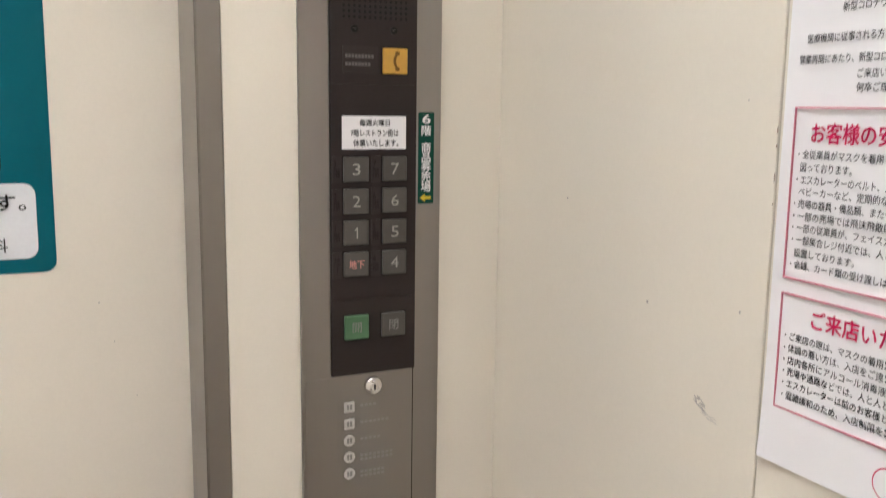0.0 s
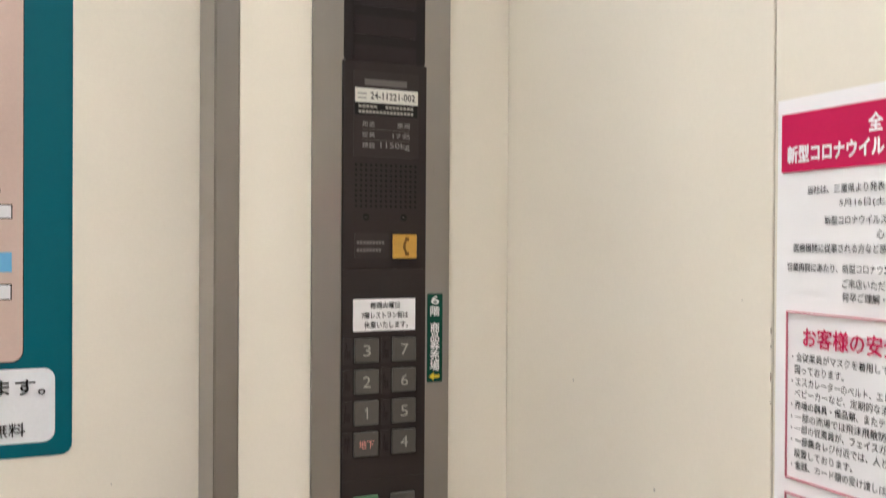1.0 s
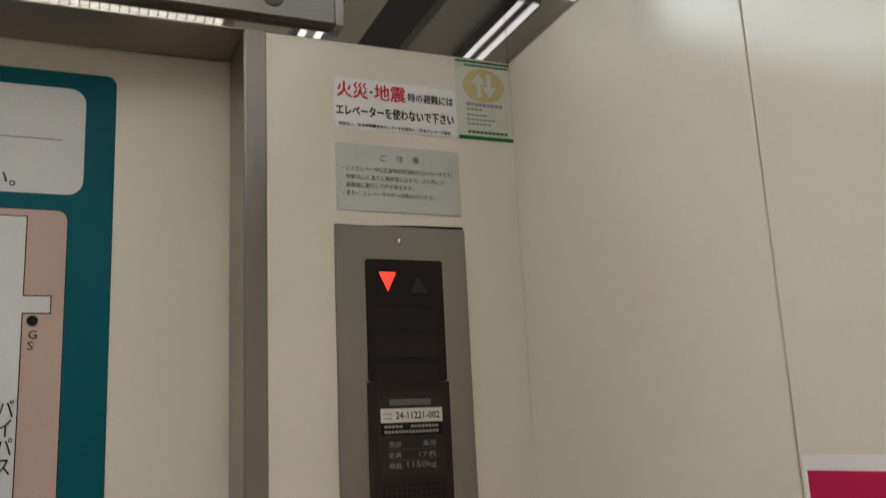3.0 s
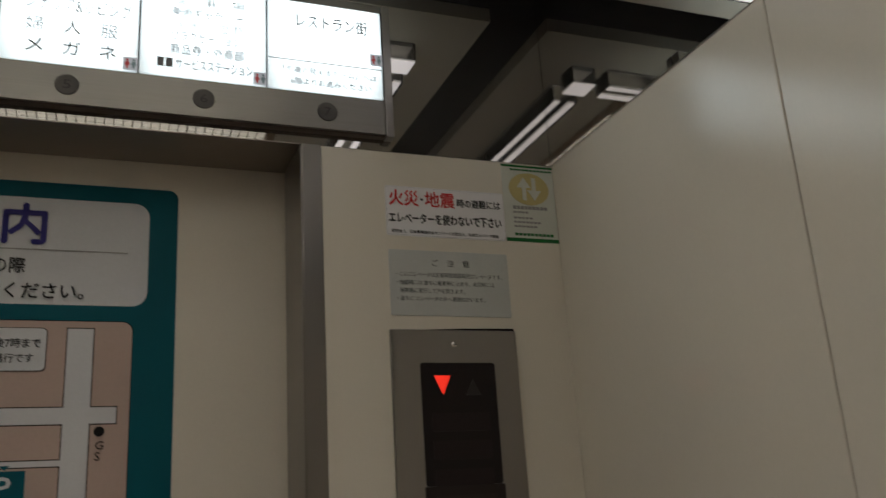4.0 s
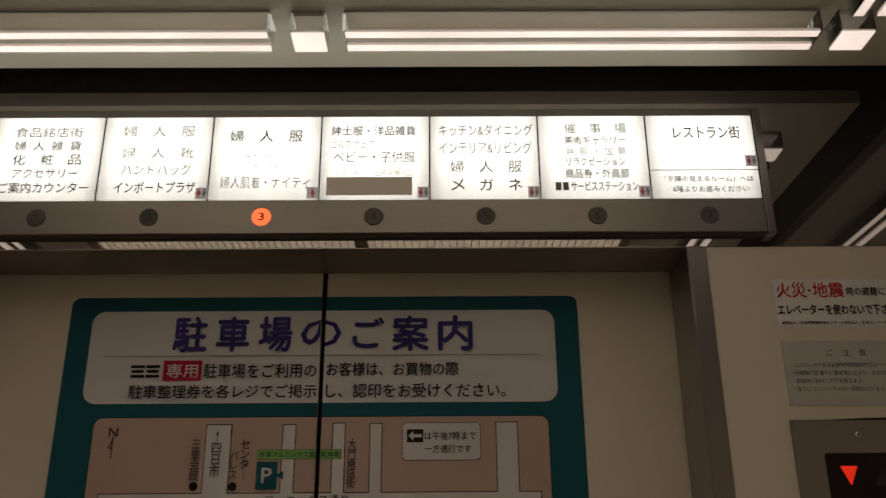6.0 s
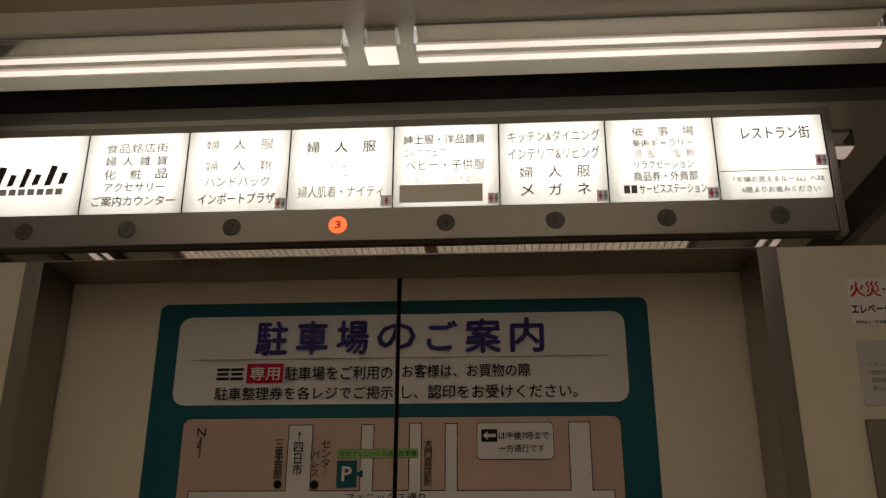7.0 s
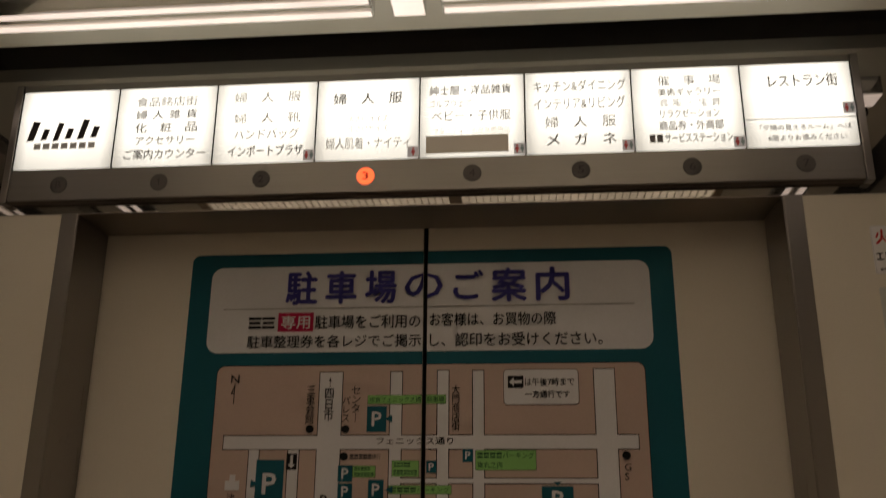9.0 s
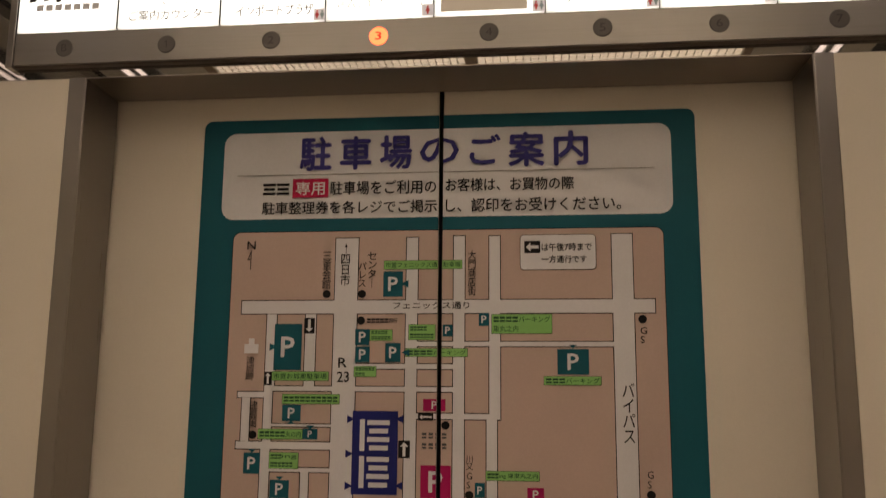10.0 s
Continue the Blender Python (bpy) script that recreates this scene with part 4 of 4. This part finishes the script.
arc = [(0.7125 + 0.0062 - 0.0092 * math.cos(radians(a)), 1.4714 + 0.0105 * math.sin(radians(a))) for a in range(-62, 63, 12)]
arc2 = [(0.7125 + 0.0070 - 0.0068 * math.cos(radians(a)), 1.4714 + 0.0090 * math.sin(radians(a))) for a in range(62, -63, -12)]
part("handset_mark", slab(arc + arc2, F + 0.003, F + 0.0036, front), HANDSET, phone, "dark handset mark")
for v in (1.4630, 1.4798):
    part("handset_end", slab(outline(0.7118, v - 0.0022, 0.7168, v + 0.0022, 0.001, 2), F + 0.003, F + 0.0038, front), HANDSET, phone)
key(doorkeys, 0.6526, 1.1893, KEY_GREEN, "開", LETTER_MID, "green door-open button", 0.42)
key(doorkeys, 0.6970, 1.1893, KEY_GREY, "閉", LETTER_MID, "grey door-close button", 0.42)
lock = part("key_switch", slab(disc(0.6878, 1.1045, 0.0105, 28), 0.006, 0.0125, front, 0.0016), CHROME, op, "round chrome key switch", True)
part("lock_barrel", slab(disc(0.6878, 1.1045, 0.0058, 22), 0.0120, 0.0140, front, 0.0008), CHROME, lock)
part("keyhole", slab(outline(0.6869, 1.1005, 0.6887, 1.1075, 0.0008, 2), 0.0138, 0.0143, front), BLACK, lock)
for k in range(5):
    v = 1.0815 - 0.0201 * k
    shape = outline(0.6528, v - 0.0062, 0.6652, v + 0.0062, 0.001, 2) if k < 2 else disc(0.6590, v, 0.0068, 20)
    sym = part("symbol", slab(shape, 0.0072, 0.0078, front), SYMBOL_GREY, op, "white instruction symbol")
    part("symbol_bar", slab(outline(0.6560, v - 0.0030, 0.6586, v + 0.0032), 0.0076, 0.0081, front), SIGN_GREY, sym)
    part("symbol_bar", slab(outline(0.6596, v - 0.0030, 0.6622, v + 0.0032), 0.0076, 0.0081, front), SIGN_GREY, sym)
    for j in range(2 if k in (3, 4) else 1):
        for q in range(4 + (k * 3) % 5):
            a = 0.6725 + q * 0.0052
            part("worn_letter", slab(outline(a, v - 0.0008 - 0.005 * j, a + 0.0034, v + 0.0018 - 0.005 * j), 0.0072, 0.0077, front), SIGN_GREY, sym)

closing = tagged(part("closing_day_label", slab(outline(0.6510, 1.3755, 0.7262, 1.4118, 0.0005, 2), F - 0.0002, F + 0.0004, front), PAPER), "white paper label with a closing-day notice", "label")
for text, u0, v0, u1, v1 in (("毎週火曜日", 0.6713, 1.4010, 0.7065, 1.4080), ("7階レストラン街は", 0.6610, 1.3895, 0.7170, 1.3970), ("休業いたします。", 0.6640, 1.3785, 0.7170, 1.3862)):
    part("lettering", letters(text, u0, v0, u1, v1, F + 0.0008, front, 0.02), INK, closing)
tape = tagged(part("voucher_tape", slab(outline(0.7425, 1.3127, 0.7620, 1.4165, 0.0015, 3), 0.0059, 0.0064, front), TAPE_GREEN), "dark green tape pointing to the voucher counter", "label")
part("lettering", letters("6", 0.7472, 1.4040, 0.7572, 1.4138, 0.0068, front, 0.03), PAPER, tape)
part("lettering", letters("階", 0.7464, 1.3905, 0.7580, 1.4015, 0.0068, front, 0.02), PAPER, tape)
part("lettering", letters("商\n品\n券\n売\n場", 0.7462, 1.3265, 0.7582, 1.3825, 0.0068, front, 0.02), PAPER, tape)
part("arrow", slab([(0.7448, 1.3195), (0.7510, 1.3150), (0.7510, 1.3178), (0.7585, 1.3178), (0.7585, 1.3212), (0.7510, 1.3212), (0.7510, 1.3240)], 0.0062, 0.0068, front), TAPE_YELLOW, tape, "yellow arrow")

# ---- stickers above the panel ----
fire = tagged(part("fire_sticker", slab(outline(0.6068, 1.9880, 0.7722, 2.0550, 0.003, 3), 0.0, 0.0006, front), PAPER), "white fire and earthquake warning sticker", "sticker")
part("rim", slab(outline(0.6078, 1.9890, 0.7712, 2.0540, 0.003, 3), 0.0004, 0.0007, front), SIGN_GREY, fire)
part("field", slab(outline(0.6081, 1.9893, 0.7709, 2.0537, 0.003, 3), 0.0004, 0.0009, front), PAPER, fire)
for text, u0, v0, u1, v1, mat, b in (("火災", 0.6120, 2.0285, 0.6512, 2.0495, STICKER_RED, 0.02), ("・", 0.6540, 2.0365, 0.6575, 2.0400, INK, 0.0), ("地震", 0.6602, 2.0285, 0.7010, 2.0495, STICKER_RED, 0.016), ("時の避難には", 0.7048, 2.0310, 0.7664, 2.0425, INK, 0.02), ("エレベーターを使わないで下さい", 0.6105, 2.0050, 0.7660, 2.0190, INK, 0.03)):
    part("lettering", letters(text, u0, v0, u1, v1, 0.0012, front, b), mat, fire)
for text, u0, u1 in (("財団法人／日本昇降機安全センター", 0.6135, 0.6895), ("・", 0.6912, 0.6922), ("社団法人／日本エレベータ協会", 0.6940, 0.7610)):
    part("lettering", letters(text, u0, 1.9916, u1, 1.9962, 0.0012, front, 0.03), INK, fire)
care = tagged(part("notice_plate", slab(outline(0.6080, 1.8850, 0.7700, 1.9695, 0.002, 3), 0.0, 0.0012, front, 0.0003), ALUMINIUM), "matt aluminium notice plate with fine dark print", "notice")
for text, u0, v0, u1, v1 in (("ご　注　意", 0.6644, 1.9490, 0.7158, 1.9580), ("・このエレベータは災害時管制運転付エレベータです。", 0.6165, 1.9345, 0.7600, 1.9410), ("・地震時には 直ちに最寄階に止まり、火災時には", 0.6165, 1.9240, 0.7485, 1.9303), ("避難階に直行して戸を開きます。", 0.6205, 1.9138, 0.7070, 1.9201), ("・直ちに エレベータの外へ避難ねがいます。", 0.6165, 1.9036, 0.7340, 1.9099)):
    part("lettering", letters(text, u0, v0, u1, v1, 0.0016, front), PRINT_GREY, care)
seal = tagged(part("inspection_sticker", slab(outline(0.7728, 1.9890, 0.8505, 2.0985), 0.0, 0.0006, front), STICKER_PALE), "pale inspection sticker with green bands and gold oval", "sticker")
part("band", slab(outline(0.7728, 2.0955, 0.8505, 2.0985), 0.0004, 0.0009, front), STICKER_GREEN, seal)
part("band", slab(outline(0.7728, 1.9890, 0.8505, 1.9940), 0.0004, 0.0009, front), STICKER_GREEN, seal)
part("oval", slab([(0.8122 + 0.0300 * math.cos(a / 16 * math.pi), 2.0645 + 0.0232 * math.sin(a / 16 * math.pi)) for a in range(32)], 0.0004, 0.0010, front), STICKER_GOLD, seal, "gold oval")
for u, d in ((0.8045, 1), (0.8195, -1)):
    c, q = 2.0645, 0.0165 * d
    part("arrow", slab([(u - 0.0030, c - q), (u + 0.0030, c - q), (u + 0.0030, c + q * 0.1), (u + 0.0105, c + q * 0.1), (u, c + q), (u - 0.0105, c + q * 0.1), (u - 0.0030, c + q * 0.1)][:: d], 0.0008, 0.0013, front), STICKER_PALE, seal)
for v, n, h, mat in ((2.0350, 9, 0.0045, SIGN_GREY), (2.0292, 4, 0.0025, SIGN_GREY), (2.0212, 5, 0.0025, SIGN_GREY), (2.0152, 7, 0.0025, SIGN_GREY), (2.0092, 6, 0.0025, SIGN_GREY), (2.0905, 11, 0.0025, STICKER_GREEN), (1.9975, 10, 0.0035, STICKER_GREEN)):
    for k in range(n):
        a = 0.7860 + k * 0.0058
        part("unread_letter", slab(outline(a, v, a + 0.0044, v + h), 0.0006, 0.0012, front), mat, seal)

# ---- poster on the side wall ----
PU0, PU1, PV0, PV1 = 0.4395, 0.7395, 1.1560, 1.5865
bm = bmesh.new()
nu, nv = 24, 30
grid = []
for j in range(nv + 1):
    row = []
    for i in range(nu + 1):
        a, b = i / nu, j / nv
        curl = 0.0006 + 0.004 * max(0.0, 0.22 - b) ** 2 * 20 * (1 - a) ** 2 + 0.0004 * math.sin(9 * a + 5 * b)
        row.append(bm.verts.new(on_right(PU0 + a * (PU1 - PU0), PV0 + b * (PV1 - PV0), curl)))
    grid.append(row)
for j in range(nv):
    for i in range(nu):
        bm.faces.new((grid[j][i], grid[j][i + 1], grid[j + 1][i + 1], grid[j + 1][i]))
poster = tagged(part("notice_poster", bm, PAPER), "white paper notice poster with crimson headings taped to the wall", "poster")
PW = 0.0016


def poster_bars(u0, u1, v, h, mat):
    """Writing that is never read: two thin bars in the room of each character."""
    n, bm = round((u1 - u0) / 0.0064), bmesh.new()
    for k in range(n):
        a = u0 + (u1 - u0) * k / n
        for low, high in ((0.05, 0.28), (0.60, 0.90)):
            slab(outline(a, v + h * low, a + 0.0050, v + h * high), PW, PW + 0.0003, on_right, bm=bm)
    part("unread_line", bm, mat, poster)


part("heading_band", slab(outline(0.4447, 1.5310, 0.7365, 1.5750), 0.0011, PW, on_right), POSTER_RED, poster, "crimson heading band")
PH = 0.0062          # height of the small print
for text, u0, u1, v, h, mat, b in (
        ("全", 0.5238, 0.5352, 1.5605, 0.0120, PAPER, 0.035), ("新型コロナウイル", 0.4510, 0.5362, 1.5440, 0.0125, PAPER, 0.04),
        ("当社は、三重県より発表", 0.4708, 0.5372, 1.5165, PH, INK, 0.01), ("5月16日(土)", 0.4998, 0.5398, 1.5060, PH, INK, 0.01),
        ("新型コロナウイルス", 0.4868, 0.5390, 1.4940, PH, INK, 0.01), ("心", 0.5310, 0.5372, 1.4840, PH, INK, 0.01),
        ("医療機関に従事される方など感", 0.4580, 0.5390, 1.4740, PH, INK, 0.01), ("営業再開にあたり、新型コロナウ", 0.4520, 0.5362, 1.4596, PH, INK, 0.01),
        ("ご来店いただ", 0.5028, 0.5381, 1.4490, PH, INK, 0.01), ("何卒ご理解・ご", 0.5028, 0.5468, 1.4396, PH, INK, 0.01),
        ("お客様の安全", 0.4678, 0.5511, 1.4080, 0.0142, POSTER_RED, 0.022),
        ("・全従業員がマスクを着用して", 0.4572, 0.5414, 1.3925, PH, INK, 0.01), ("図っております。", 0.4600, 0.5050, 1.3830, PH, INK, 0.01),
        ("・エスカレーターのベルト、エレ", 0.4570, 0.5432, 1.3741, PH, INK, 0.01), ("ベビーカーなど、定期的な清", 0.4600, 0.5420, 1.3655, PH, INK, 0.01),
        ("・売場の器具・備品類、またテ", 0.4565, 0.5393, 1.3566, PH, INK, 0.01), ("・一部の売場では飛沫飛散防", 0.4565, 0.5401, 1.3476, PH, INK, 0.01),
        ("・一部の従業員が、フェイスガ", 0.4565, 0.5402, 1.3390, PH, INK, 0.01), ("・一部集合レジ付近では、人と", 0.4568, 0.5412, 1.3300, PH, INK, 0.01),
        ("設置しております。", 0.4600, 0.5130, 1.3206, PH, INK, 0.01), ("・金銭、カード類の受け渡しは", 0.4570, 0.5403, 1.3116, PH, INK, 0.01),
        ("ご来店いた", 0.4810, 0.5505, 1.2740, 0.0138, POSTER_RED, 0.022),
        ("・ご来店の際は、マスクの着用", 0.4572, 0.5430, 1.2570, PH, INK, 0.01), ("・体調の悪い方は、入店をご遠", 0.4572, 0.5441, 1.2480, PH, INK, 0.01),
        ("・店内各所にアルコール消毒液", 0.4574, 0.5471, 1.2388, PH, INK, 0.01), ("・売場や通路などでは、人と人と", 0.4578, 0.5498, 1.2300, PH, INK, 0.01),
        ("・エスカレーターは前のお客様と", 0.4580, 0.5499, 1.2210, PH, INK, 0.01), ("・混雑緩和のため、入店制限を", 0.4580, 0.5473, 1.2115, PH, INK, 0.01)):
    part("lettering", letters(text, u0, v - h / 2, u1, v + h / 2, PW + 0.0004, on_right, b), mat, poster)
    if u1 > 0.525 and mat is INK:
        poster_bars(u1 + 0.0012, 0.715, v - h / 2, h, INK)
for v0, v1 in ((1.3000, 1.4262), (1.2000, 1.2890)):
    for a, b, c, d in ((0.4514, v0, 0.4522, v1), (0.7292, v0, 0.7300, v1), (0.4522, v0, 0.7292, v0 + 0.0010), (0.4522, v1 - 0.0010, 0.7292, v1)):
        part("frame_rule", slab(outline(a, b, c, d), 0.0012, PW + 0.0010, on_right), RULE_RED, poster)
part("mark_ring", slab(disc(0.5545, 1.1765, 0.0118, 28), 0.0014, PW + 0.0006, on_right), POSTER_RED, poster, "round crimson mark")
part("mark_core", slab(disc(0.5545, 1.1765, 0.0107, 28), 0.0014, PW + 0.0009, on_right), PAPER, poster)

# ---- scuffs on the side wall ----
rng = random.Random(4)
scuff = empty("scuff_marks", "small grey scuff marks on the cream wall", "scuff")


def smear(u, v, length, height, slope, mat, n):
    """A broken smear of thin overlapping streaks along one slope."""
    for k in range(n):
        a = u + rng.uniform(-0.5, 0.5) * length
        b = v + slope * (a - u) + rng.uniform(-0.5, 0.5) * height
        hl, hh = rng.uniform(0.10, 0.28) * length, rng.uniform(0.05, 0.13) * height
        pts = [(a - hl, b - slope * hl), (a - hl * 0.3, b - slope * hl * 0.3 - hh), (a + hl * 0.6, b + slope * hl * 0.6 - hh * rng.uniform(0.5, 1)), (a + hl, b + slope * hl), (a + hl * 0.4, b + slope * hl * 0.4 + hh), (a - hl * 0.5, b - slope * hl * 0.5 + hh * rng.uniform(0.4, 1))]
        w = 0.0002 + 0.00001 * k
        part("scuff", slab(pts, 0.0, w, on_right), mat, scuff)


smear(0.3670, 1.1755, 0.0120, 0.0080, -0.45, SCUFF, 15)
smear(0.3790, 1.1665, 0.0150, 0.0050, -0.30, SCUFF_PALE, 13)
part("scuff", slab(disc(0.4075, 1.2632, 0.0011, 9), 0.0, 0.0003, on_right), SCUFF, scuff)

for v, h in ((1.4060, 0.006), (1.3955, 0.003), (1.3690, 0.0085), (1.3520, 0.002)):
    part("chip", slab([(0.4335, v), (0.4343, v + h * 0.3), (0.4340, v + h), (0.4332, v + h * 0.6)], 0.0, 0.0002, on_right), CHIP, scuff, "tiny brown chip along the panel joint")
specks = empty("wall_specks", "few faint specks on the cream panels", "speck")
for u, v, r in ((0.4020, 1.4310, 0.0007), (0.2900, 1.2480, 0.0016), (0.1500, 1.3300, 0.0012)):
    part("speck", slab(disc(u, v, r, 9), 0.0, 0.00015, on_right), SCUFF, specks)
for u, v, r in ((0.404, 1.2020, 0.0009), (0.418, 1.1560, 0.0007), (0.440, 1.0900, 0.0006)):
    part("speck", slab(disc(u, v, r, 9), 0.0, 0.00015, on_door), SCUFF, specks)
